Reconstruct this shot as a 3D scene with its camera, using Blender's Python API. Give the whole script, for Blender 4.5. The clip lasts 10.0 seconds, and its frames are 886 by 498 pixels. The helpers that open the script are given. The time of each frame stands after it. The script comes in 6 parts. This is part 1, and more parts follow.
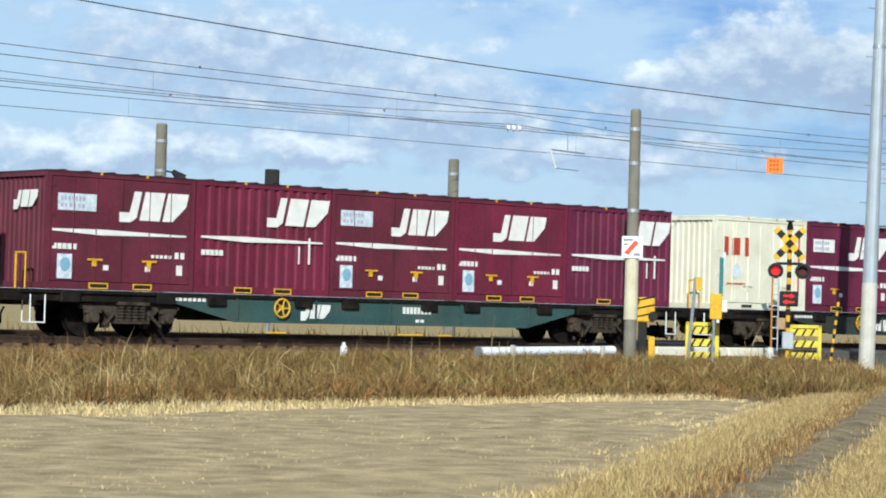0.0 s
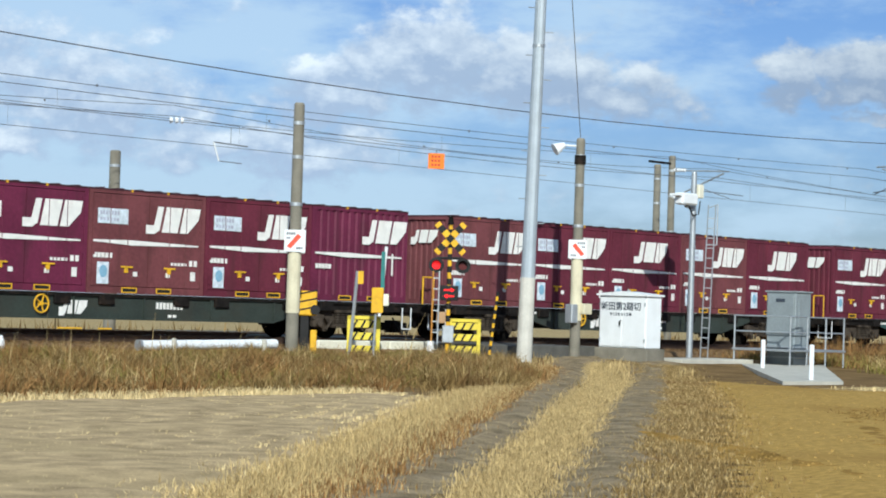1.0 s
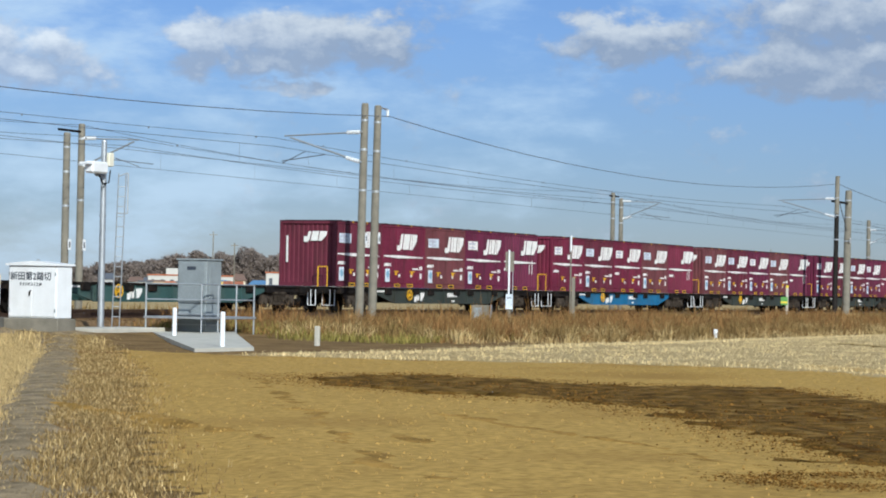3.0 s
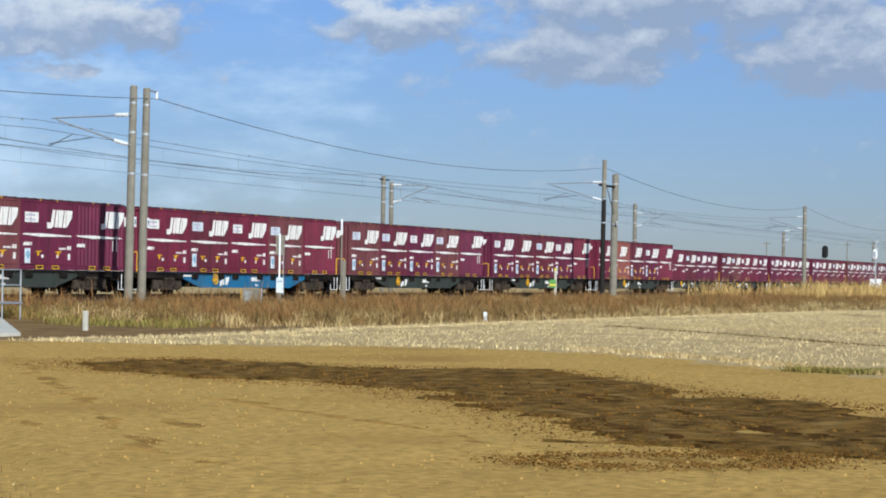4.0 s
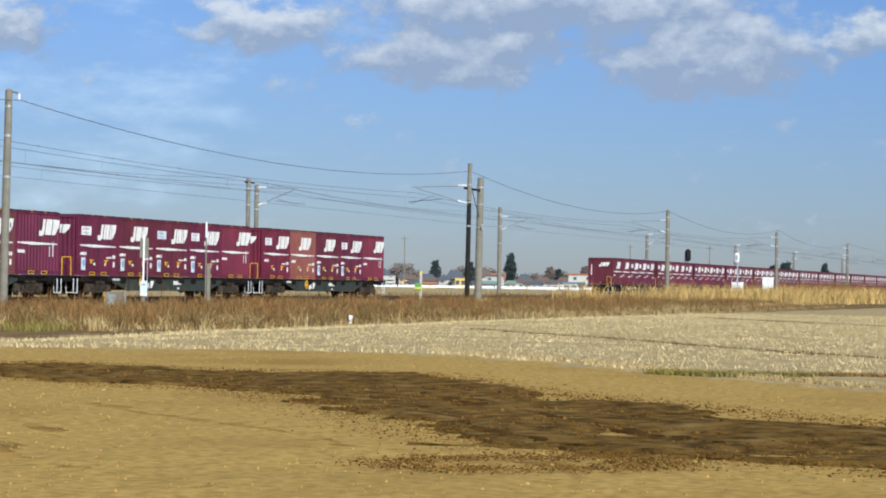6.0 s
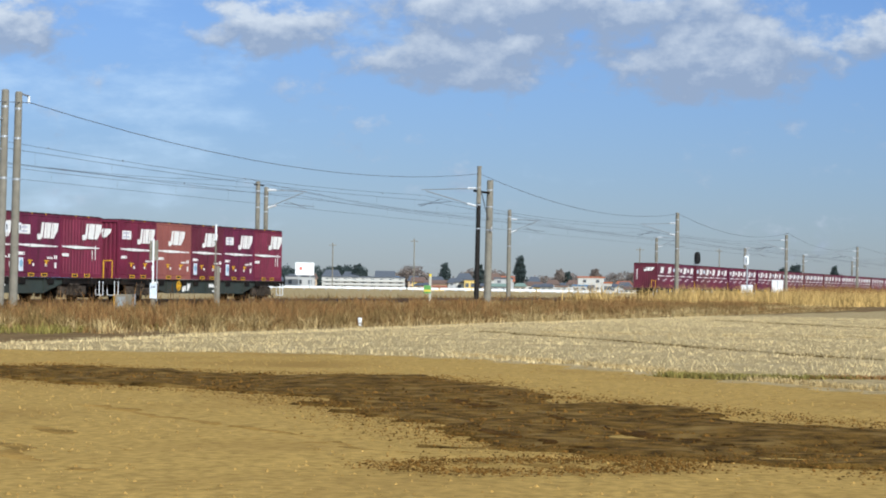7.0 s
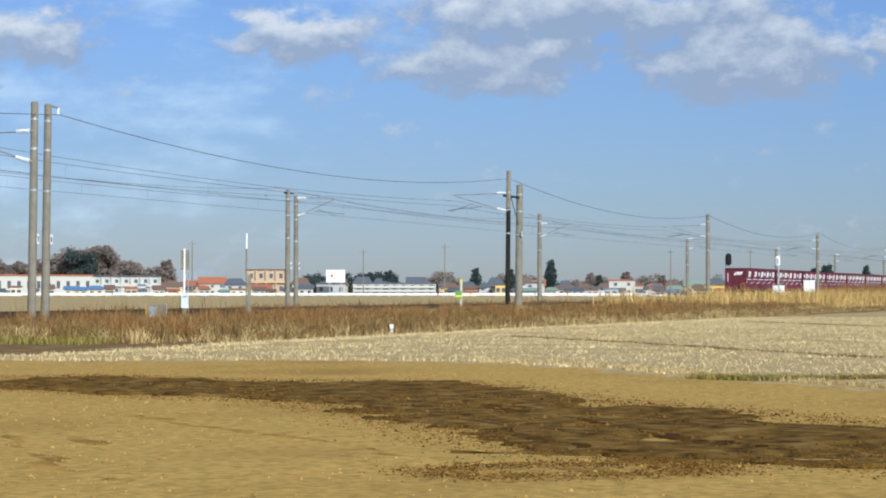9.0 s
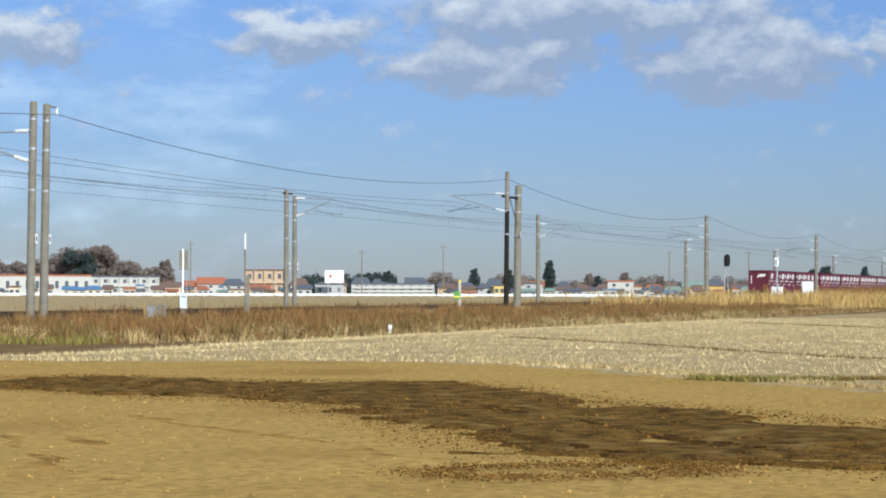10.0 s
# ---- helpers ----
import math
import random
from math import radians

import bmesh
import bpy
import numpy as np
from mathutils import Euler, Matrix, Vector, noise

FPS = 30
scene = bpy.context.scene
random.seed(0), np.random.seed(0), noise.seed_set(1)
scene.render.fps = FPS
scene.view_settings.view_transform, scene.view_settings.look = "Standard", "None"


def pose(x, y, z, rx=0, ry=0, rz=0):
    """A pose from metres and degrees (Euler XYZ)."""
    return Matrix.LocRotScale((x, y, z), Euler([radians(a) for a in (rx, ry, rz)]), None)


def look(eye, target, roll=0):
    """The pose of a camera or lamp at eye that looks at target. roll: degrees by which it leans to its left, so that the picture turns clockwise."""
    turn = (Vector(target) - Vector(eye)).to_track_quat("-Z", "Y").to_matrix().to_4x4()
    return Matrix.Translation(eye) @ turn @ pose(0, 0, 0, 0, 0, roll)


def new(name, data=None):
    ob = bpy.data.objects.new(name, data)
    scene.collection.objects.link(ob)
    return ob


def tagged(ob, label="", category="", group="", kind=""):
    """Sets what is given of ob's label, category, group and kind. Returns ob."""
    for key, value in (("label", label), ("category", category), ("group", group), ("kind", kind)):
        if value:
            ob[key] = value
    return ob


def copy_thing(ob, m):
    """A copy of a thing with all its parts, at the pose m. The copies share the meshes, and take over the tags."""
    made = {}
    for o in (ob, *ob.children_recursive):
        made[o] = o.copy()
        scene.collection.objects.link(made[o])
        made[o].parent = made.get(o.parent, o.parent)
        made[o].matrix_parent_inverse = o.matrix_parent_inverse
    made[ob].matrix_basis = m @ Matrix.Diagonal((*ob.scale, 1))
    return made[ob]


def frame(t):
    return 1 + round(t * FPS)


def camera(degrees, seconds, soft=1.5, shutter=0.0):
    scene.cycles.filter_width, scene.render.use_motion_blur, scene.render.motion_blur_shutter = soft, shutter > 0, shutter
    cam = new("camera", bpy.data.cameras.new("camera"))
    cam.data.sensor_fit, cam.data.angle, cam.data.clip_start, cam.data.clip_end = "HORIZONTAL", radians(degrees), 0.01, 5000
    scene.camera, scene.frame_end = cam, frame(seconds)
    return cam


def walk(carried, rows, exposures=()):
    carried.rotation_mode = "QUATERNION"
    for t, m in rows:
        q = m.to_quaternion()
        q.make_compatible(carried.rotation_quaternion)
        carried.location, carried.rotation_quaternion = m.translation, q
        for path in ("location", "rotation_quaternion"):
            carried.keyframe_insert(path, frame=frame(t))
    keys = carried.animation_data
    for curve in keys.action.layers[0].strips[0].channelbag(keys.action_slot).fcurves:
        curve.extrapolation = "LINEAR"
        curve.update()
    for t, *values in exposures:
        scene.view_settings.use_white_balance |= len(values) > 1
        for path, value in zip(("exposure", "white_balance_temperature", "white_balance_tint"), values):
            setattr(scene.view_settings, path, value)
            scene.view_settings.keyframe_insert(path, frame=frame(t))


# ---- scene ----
# ---- camera: a zoomed hand-held camera turning to the right on one spot ----
EYE = Vector((0.0, 0.0, 1.5))
TURN = (
    (0.0, 40.250, 1.383, 1.646), (0.5, 44.613, 1.358, 1.693), (1.0, 48.791, 1.477, 1.852), (1.5, 53.022, 1.544, 1.647),
    (2.0, 57.267, 1.403, 1.229), (2.5, 60.859, 1.216, 1.101), (2.7, 61.976, 1.150, 1.100), (3.8, 68.312, 0.782, 0.836),
    (4.0, 69.475, 0.728, 0.845), (4.5, 72.412, 0.730, 0.839), (5.0, 73.459, 0.750, 0.887), (5.5, 73.141, 0.795, 0.824),
    (7.0, 72.645, 0.920, 0.900), (7.5, 72.445, 0.837, 0.350), (8.0, 72.175, 0.753, -0.083), (8.5, 71.998, 0.813, 0.271),
    (9.0, 71.872, 1.053, 0.036), (9.5, 71.787, 1.140, -0.019), (10.0, 71.907, 1.068, 0.128))


def aim(yaw, pitch, roll):
    y, p = radians(yaw), radians(pitch)
    way = Vector((math.sin(y) * math.cos(p), math.cos(y) * math.cos(p), math.sin(p)))
    return look(EYE, EYE + way * 10.0, roll)


cam = camera(22.18, 10.0, soft=1.9)
walk(cam, [(t, aim(a, b, c)) for t, a, b, c in TURN], exposures=((0.0, 0.0, 5850, 1), (2.0, -0.10, 5850, 3), (4.5, 0.02, 5850, 6), (10.0, 0.05, 5850, 6)))

# ---- sun and sky ----
SUN_AZ, SUN_EL = 224.0, 28.0        # degrees clockwise from +y, and above the ground
sun_dir = Vector((math.sin(radians(SUN_AZ)) * math.cos(radians(SUN_EL)),
                  math.cos(radians(SUN_AZ)) * math.cos(radians(SUN_EL)), math.sin(radians(SUN_EL))))
sun_lamp = new("sun", bpy.data.lights.new("sun", "SUN"))
sun_lamp.data.energy, sun_lamp.data.angle, sun_lamp.data.color = 4.8, radians(0.53), (1.0, 0.94, 0.84)
sun_lamp.matrix_world = look(sun_dir * 50, (0, 0, 0))

# clouds by bearing and height in degrees, half width, half height, density
CLOUDS = ((48.3, 6.3, 1.9, 1.2, 1.1), (50.8, 6.0, 1.8, 1.1, 1.0), (45.8, 5.4, 1.6, 0.9, 0.9), (39.0, 5.0, 1.1, 0.5, 1.0), (36.6, 3.9, 1.8, 0.5, 1.0), (53.2, 5.6, 2.4, 0.8, 0.75), (34.5, 6.0, 4.0, 1.7, 0.75), (39.5, 5.2, 3.6, 1.6, 0.75),
          (32.0, 3.6, 4.5, 0.7, 0.7), (44.0, 4.0, 5.0, 0.9, 0.55), (59.6, 6.2, 2.0, 0.75, 1.05), (57.4, 6.1, 0.9, 0.7, 1.0), (59.7, 5.0, 0.8, 0.3, 0.7), (68.3, 6.4, 1.9, 0.65, 1.05), (72.9, 5.8, 2.5, 0.85, 1.15),
          (75.8, 7.0, 4.8, 0.85, 1.1), (79.5, 5.9, 3.0, 1.0, 1.2), (61.5, 6.3, 1.5, 0.6, 0.95), (83.8, 6.3, 1.2, 0.6, 0.9))


def build_world():
    w = bpy.data.worlds.new("sky")
    scene.world = w
    w.use_nodes = True
    nt = w.node_tree
    N, L = nt.nodes, nt.links
    N.clear()
    out, bg = N.new("ShaderNodeOutputWorld"), N.new("ShaderNodeBackground")
    L.new(bg.outputs[0], out.inputs[0])
    sky = N.new("ShaderNodeTexSky")
    sky.sky_type, sky.sun_disc = "NISHITA", False
    sky.sun_elevation, sky.sun_rotation = radians(SUN_EL), radians(SUN_AZ)
    sky.altitude, sky.air_density, sky.dust_density, sky.ozone_density = 50, 1.0, 0.2, 3.0
    coord, sep = N.new("ShaderNodeTexCoord"), N.new("ShaderNodeSeparateXYZ")
    L.new(coord.outputs["Generated"], sep.inputs[0])

    def m(op, a, b=0.0, c=None, clamp=False):
        n = N.new("ShaderNodeMath")
        n.operation, n.use_clamp = op, clamp
        for i, v in enumerate((a, b) if c is None else (a, b, c)):
            if isinstance(v, (int, float)):
                n.inputs[i].default_value = v
            else:
                L.new(v, n.inputs[i])
        return n.outputs[0]

    deg = 57.29578
    az = m("MULTIPLY", m("ARCTAN2", sep.outputs[0], sep.outputs[1]), deg)
    el = m("MULTIPLY", m("ARCSINE", sep.outputs[2]), deg)

    def fbm(scale, detail, de, stretch=1.6, rough=0.55):
        cb = N.new("ShaderNodeCombineXYZ")
        L.new(az, cb.inputs[0])
        L.new(m("MULTIPLY", m("ADD", el, de), stretch), cb.inputs[1])
        n = N.new("ShaderNodeTexNoise")
        n.inputs["Scale"].default_value, n.inputs["Detail"].default_value = scale, detail
        n.inputs["Roughness"].default_value = rough
        L.new(cb.outputs[0], n.inputs["Vector"])
        return n.outputs[0]

    waz = m("ADD", az, m("MULTIPLY", m("SUBTRACT", fbm(0.45, 4.0, 3.0, 1.8), 0.5), 3.4))
    wel = m("ADD", el, m("MULTIPLY", m("SUBTRACT", fbm(0.60, 4.0, 19.0, 1.6), 0.5), 1.9))

    def density(de):
        big, fine = fbm(0.28, 5.0, de), fbm(1.1, 5.0, de, 1.4, 0.6)
        d = m("SUBTRACT", m("MULTIPLY", big, 1.0), 0.95)
        for a, e, wa, he, top in CLOUDS:
            u = m("MULTIPLY", m("SUBTRACT", waz, a), 1.0 / wa)
            v = m("MULTIPLY", m("SUBTRACT", m("ADD", wel, de), e), 1.0 / he)
            blob = m("SUBTRACT", top, m("ADD", m("MULTIPLY", u, u), m("MULTIPLY", v, v)))
            d = m("MAXIMUM", d, m("MULTIPLY", blob, 0.55))
        return m("ADD", d, m("ADD", m("MULTIPLY", m("SUBTRACT", fine, 0.5), 1.5), m("MULTIPLY", m("SUBTRACT", big, 0.5), 0.9)))

    d0, d1 = density(0.0), density(0.5)
    mask = N.new("ShaderNodeMapRange")
    mask.interpolation_type = "SMOOTHSTEP"
    mask.inputs["From Min"].default_value, mask.inputs["From Max"].default_value = -0.34, 0.34
    L.new(d0, mask.inputs["Value"])
    lit = m("ADD", m("MULTIPLY", m("SUBTRACT", d0, d1), 1.0), 0.12, clamp=True)
    tone = N.new("ShaderNodeMix")
    tone.data_type = "RGBA"
    tone.inputs["A"].default_value, tone.inputs["B"].default_value = (5.2, 6.1, 7.9, 1), (11.0, 11.2, 11.6, 1)
    L.new(lit, tone.inputs["Factor"])
    mix = N.new("ShaderNodeMix")
    mix.data_type = "RGBA"
    L.new(m("MULTIPLY", mask.outputs[0], 0.9), mix.inputs["Factor"])
    blue = N.new("ShaderNodeVectorMath")
    blue.operation = "MULTIPLY"
    blue.inputs[1].default_value = (0.92, 1.0, 1.38)
    dim = N.new("ShaderNodeVectorMath")
    dim.operation = "SCALE"
    L.new(sky.outputs[0], dim.inputs[0])
    L.new(m("MINIMUM", m("ADD", m("MULTIPLY", m("MAXIMUM", el, 0.0), 0.035), 0.78), 1.0), dim.inputs["Scale"])
    L.new(dim.outputs[0], blue.inputs[0])
    # thin veil of high grey-blue cloud, denser towards the west
    veil = N.new("ShaderNodeMapRange")
    veil.interpolation_type = "SMOOTHSTEP"
    veil.inputs["From Min"].default_value, veil.inputs["From Max"].default_value = 0.37, 0.70
    L.new(m("ADD", fbm(0.22, 6.0, 0.0, 2.6, 0.6), m("MULTIPLY", m("SUBTRACT", 56.0, az), 0.0105)), veil.inputs["Value"])
    thin = N.new("ShaderNodeMix")
    thin.data_type = "RGBA"
    thin.inputs["B"].default_value = (9.9, 11.9, 14.0, 1)
    L.new(m("MULTIPLY", veil.outputs[0], 0.75), thin.inputs["Factor"])
    L.new(blue.outputs[0], thin.inputs["A"])
    L.new(thin.outputs["Result"], mix.inputs["A"])
    west = N.new("ShaderNodeVectorMath")      # clouds are thinner and whiter towards the north-west
    west.operation = "SCALE"
    L.new(tone.outputs["Result"], west.inputs[0])
    L.new(m("ADD", m("MULTIPLY", m("MULTIPLY", m("SUBTRACT", 62.0, az), 0.06, clamp=True), 0.42), 1.0), west.inputs["Scale"])
    L.new(west.outputs[0], mix.inputs["B"])
    L.new(mix.outputs["Result"], bg.inputs[0])
    bg.inputs[1].default_value = 0.064


build_world()

# ---- materials ----
def mat(name, col, rough=0.7, metal=0.0, var=0.15, scale=3.0, bump=0.0, deep=0.05, dirt=None, dirt_amt=0.0, dirt_scale=None, streak=1.0, island=0.0, rand=0.0, spec=0.25):
    """Noise-varied surface: col with two scales of change, and stains of colour dirt."""
    mt = bpy.data.materials.new(name)
    mt.use_nodes = True
    nt = mt.node_tree
    N, L = nt.nodes, nt.links
    b = N["Principled BSDF"]
    b.inputs["Roughness"].default_value, b.inputs["Metallic"].default_value = rough, metal
    b.inputs["Specular IOR Level"].default_value = spec
    tc = N.new("ShaderNodeTexCoord")

    def noise_node(s, d=4.0, tall=1.0):
        n = N.new("ShaderNodeTexNoise")
        n.inputs["Scale"].default_value, n.inputs["Detail"].default_value = s, d
        if tall != 1.0:
            mp = N.new("ShaderNodeVectorMath")
            mp.operation = "MULTIPLY"
            mp.inputs[1].default_value = (1.0, 1.0, tall)
            L.new(tc.outputs["Object"], mp.inputs[0])
            L.new(mp.outputs[0], n.inputs["Vector"])
        else:
            L.new(tc.outputs["Object"], n.inputs["Vector"])
        return n.outputs[0]

    big, fine = noise_node(scale), noise_node(scale * 14, 3.0)
    add = N.new("ShaderNodeMath")
    add.operation = "MULTIPLY_ADD"
    L.new(fine, add.inputs[0])
    add.inputs[1].default_value = 0.6
    L.new(big, add.inputs[2])
    mr = N.new("ShaderNodeMapRange")
    mr.inputs["From Min"].default_value, mr.inputs["From Max"].default_value = 0.6, 1.0
    mr.inputs["To Min"].default_value, mr.inputs["To Max"].default_value = 1 - var, 1 + var
    L.new(add.outputs[0], mr.inputs["Value"])
    fac = mr.outputs[0]
    for amount, node, sock in ((island, "ShaderNodeNewGeometry", "Random Per Island"), (rand, "ShaderNodeObjectInfo", "Random")):
        if amount:
            r = N.new("ShaderNodeMapRange")
            r.inputs["To Min"].default_value, r.inputs["To Max"].default_value = 1 - amount, 1 + amount
            L.new(N.new(node).outputs[sock], r.inputs["Value"])
            mu = N.new("ShaderNodeMath")
            mu.operation = "MULTIPLY"
            L.new(fac, mu.inputs[0])
            L.new(r.outputs[0], mu.inputs[1])
            fac = mu.outputs[0]
    mul = N.new("ShaderNodeVectorMath")
    mul.operation = "SCALE"
    mul.inputs[0].default_value = col
    L.new(fac, mul.inputs["Scale"])
    colour = mul.outputs[0]
    if dirt:
        st = N.new("ShaderNodeMapRange")
        st.inputs["From Min"].default_value, st.inputs["From Max"].default_value = 0.52, 0.72
        st.inputs["To Max"].default_value = dirt_amt
        L.new(noise_node(dirt_scale or scale * 0.8, 7.0, streak), st.inputs["Value"])
        mx = N.new("ShaderNodeMix")
        mx.data_type = "RGBA"
        L.new(st.outputs[0], mx.inputs["Factor"])
        L.new(colour, mx.inputs["A"])
        mx.inputs["B"].default_value = (*dirt, 1)
        colour = mx.outputs["Result"]
    L.new(colour, b.inputs["Base Color"])
    if bump:
        bp = N.new("ShaderNodeBump")
        bp.inputs["Strength"].default_value, bp.inputs["Distance"].default_value = bump, deep
        L.new(add.outputs[0], bp.inputs["Height"])
        L.new(bp.outputs[0], b.inputs["Normal"])
    return mt


def glow(name, col, power):
    mt = mat(name, col, 0.3)
    b = mt.node_tree.nodes["Principled BSDF"]
    b.inputs["Emission Color"].default_value, b.inputs["Emission Strength"].default_value = (*col, 1), power
    return mt


SOIL = mat("tilled_soil", (0.40, 0.25, 0.070), 0.95, var=0.30, scale=9.0, bump=0.2, deep=0.015, dirt=(0.27, 0.155, 0.042), dirt_amt=0.75, dirt_scale=0.22, spec=0.03)
DARK_SOIL = mat("dark_wet_soil", (0.125, 0.068, 0.015), 0.95, var=0.7, scale=4.0, bump=0.6, deep=0.05, dirt=(0.27, 0.165, 0.05), dirt_amt=0.85, dirt_scale=2.2, spec=0.03)
STUBBLE_SOIL = mat("stubble_soil", (0.38, 0.28, 0.135), 0.95, var=0.3, scale=3.5, bump=0.35, deep=0.03, dirt=(0.43, 0.33, 0.18), dirt_amt=0.7, dirt_scale=0.4, spec=0.03)
STUBBLE_LEFT = mat("old_stubble_soil", (0.43, 0.315, 0.175), 0.95, var=0.35, scale=2.2, bump=0.35, deep=0.03, dirt=(0.40, 0.30, 0.16), dirt_amt=0.6, dirt_scale=0.4, spec=0.03)
DARK_FURROW = mat("dark_furrow_soil", (0.075, 0.036, 0.008), 0.95, var=0.6, scale=3.0, bump=0.7, spec=0.03)
TYRE_SOIL = mat("pressed_soil", (0.30, 0.175, 0.045), 0.95, var=0.4, scale=2.0, bump=0.5, spec=0.03)
GRASS_SOIL = mat("dry_grass_ground", (0.19, 0.12, 0.052), 0.95, var=0.35, scale=0.8, bump=0.6, dirt=(0.11, 0.068, 0.03), dirt_amt=0.6, spec=0.03)
TRACK_DIRT = mat("gravelly_dirt", (0.26, 0.195, 0.115), 0.95, var=0.4, scale=2.5, bump=0.6, dirt=(0.30, 0.25, 0.18), dirt_amt=0.5, spec=0.03)
STRAW = mat("straw_blades", (0.43, 0.315, 0.145), 0.9, var=0.1, island=0.5, spec=0.03)
PALE_STRAW = mat("rice_stubble_blades", (0.62, 0.485, 0.255), 0.9, var=0.1, island=0.4, spec=0.03)
RUSSET = mat("russet_weed_blades", (0.245, 0.132, 0.050), 0.9, var=0.15, island=0.5, dirt=(0.15, 0.078, 0.030), dirt_amt=0.6, dirt_scale=0.6, spec=0.03)
BROWN_GRASS = mat("brown_grass_blades", (0.215, 0.142, 0.056), 0.9, var=0.1, island=0.55, dirt=(0.15, 0.075, 0.03), dirt_amt=0.8, dirt_scale=0.5, spec=0.03)
DARK_BUND = mat("dark_bund_weed", (0.15, 0.105, 0.045), 0.95, var=0.2, island=0.4, spec=0.03)
REED = mat("golden_reed_blades", (0.47, 0.315, 0.115), 0.9, var=0.1, island=0.5, spec=0.03)
GREEN_GRASS = mat("olive_grass_blades", (0.205, 0.170, 0.048), 0.9, var=0.1, island=0.5, spec=0.03)
BALLAST = mat("rusty_ballast", (0.25, 0.16, 0.085), 0.95, var=0.35, scale=6.0, bump=1.0, spec=0.03)
STEEL = mat("rail_steel", (0.13, 0.085, 0.06), 0.5, 0.7, var=0.2, scale=4)
CONCRETE = mat("concrete", (0.50, 0.47, 0.40), 0.85, var=0.12, scale=2.0, bump=0.1)
POLE_GREY = mat("weathered_pole_concrete", (0.215, 0.195, 0.155), 0.85, var=0.18, scale=2.5, bump=0.15, dirt=(0.12, 0.105, 0.08), dirt_amt=0.6, streak=0.2)
POLE_BLUE = mat("galvanised_pole", (0.40, 0.44, 0.48), 0.55, 0.3, var=0.1, scale=2.0)
POLE_CREAM = mat("cream_pole_paint", (0.62, 0.56, 0.40), 0.7, var=0.1, scale=2.0, dirt=(0.4, 0.34, 0.22), dirt_amt=0.4)
POLE_BLACK = mat("black_painted_pole", (0.022, 0.019, 0.017), 0.7, var=0.25, spec=0.1)
GALV = mat("galvanised_steel", (0.42, 0.44, 0.46), 0.45, 0.6, var=0.12, scale=4)
GREY_BOX = mat("grey_cabinet_steel", (0.27, 0.30, 0.31), 0.5, 0.2, var=0.12, scale=1.5)
WHITE = mat("white_paint", (0.78, 0.79, 0.80), 0.6, var=0.05, scale=2.0, dirt=(0.6, 0.6, 0.58), dirt_amt=0.3)
CREAM = mat("cream_paint", (0.76, 0.72, 0.58), 0.6, var=0.06, scale=1.5, dirt=(0.5, 0.42, 0.28), dirt_amt=0.35)
MARK = mat("white_marking", (0.80, 0.78, 0.74), 0.65, var=0.07, scale=4.0, dirt=(0.55, 0.48, 0.46), dirt_amt=0.35)
LABEL_BLUE = mat("pale_label", (0.62, 0.68, 0.74), 0.6, var=0.2, scale=9.0)
PLACARD_INK = mat("faded_grey_ink", (0.42, 0.43, 0.52), 0.7, var=0.2, scale=9.0)
DOT_BLUE = mat("blue_emblem", (0.24, 0.42, 0.56), 0.6)
TEAL = mat("teal_emblem", (0.03, 0.15, 0.15), 0.6)
YELLOW = mat("yellow_paint", (0.72, 0.40, 0.02), 0.6, var=0.15, scale=5.0, dirt=(0.3, 0.18, 0.04), dirt_amt=0.4)
PALE_YELLOW = mat("worn_yellow_paint", (0.70, 0.55, 0.06), 0.6, var=0.15, scale=5.0)
BLACK = mat("black_rubber", (0.018, 0.017, 0.017), 0.7, var=0.2)
# grimy steel; the near-black base also holds the shade under the wagons
DARK_STEEL = mat("grimy_shaded_underframe", (0.013, 0.011, 0.010), 0.85, 0.0, var=0.4, scale=4.0, dirt=(0.055, 0.034, 0.022), dirt_amt=0.5, spec=0.1)
WHEEL_BLACK = mat("grimy_shaded_wheel_steel", (0.010, 0.009, 0.008), 0.85, var=0.4, scale=5.0, dirt=(0.045, 0.028, 0.018), dirt_amt=0.4, spec=0.1)
BOGIE = mat("grimy_bogie", (0.060, 0.047, 0.036), 0.85, 0.0, var=0.45, scale=4.0, dirt=(0.020, 0.016, 0.013), dirt_amt=0.8, dirt_scale=5.0, spec=0.1)
WAGON_GREEN = mat("grey_green_wagon_paint", (0.036, 0.045, 0.038), 0.6, var=0.2, scale=1.2, dirt=(0.045, 0.038, 0.028), dirt_amt=0.6)
WAGON_TEAL = mat("teal_wagon_paint", (0.040, 0.085, 0.080), 0.6, var=0.2, scale=1.2, dirt=(0.09, 0.09, 0.07), dirt_amt=0.5)
WAGON_BLUE = mat("blue_wagon_paint", (0.02, 0.135, 0.27), 0.6, var=0.15, scale=1.2, dirt=(0.08, 0.09, 0.09), dirt_amt=0.4)
MAROON = [mat("maroon_container_" + n, (0.64 * c[0], 0.86 * c[1], 0.74 * c[2]), 0.6, var=0.2, scale=0.9, dirt=d, dirt_amt=0.75, dirt_scale=2.6, streak=0.16) for n, c, d in (
    ("deep", (0.190, 0.026, 0.052), (0.075, 0.022, 0.027)), ("fresh", (0.235, 0.022, 0.058), (0.09, 0.022, 0.03)),
    ("faded", (0.235, 0.055, 0.070), (0.095, 0.034, 0.034)), ("plum", (0.195, 0.022, 0.065), (0.07, 0.02, 0.03)))]
PINKISH = mat("sun_faded_container", (0.27, 0.09, 0.075), 0.65, var=0.12, scale=0.8, dirt=(0.25, 0.09, 0.08), dirt_amt=0.4)
SEAM = mat("dark_door_gap", (0.05, 0.012, 0.02), 0.8)
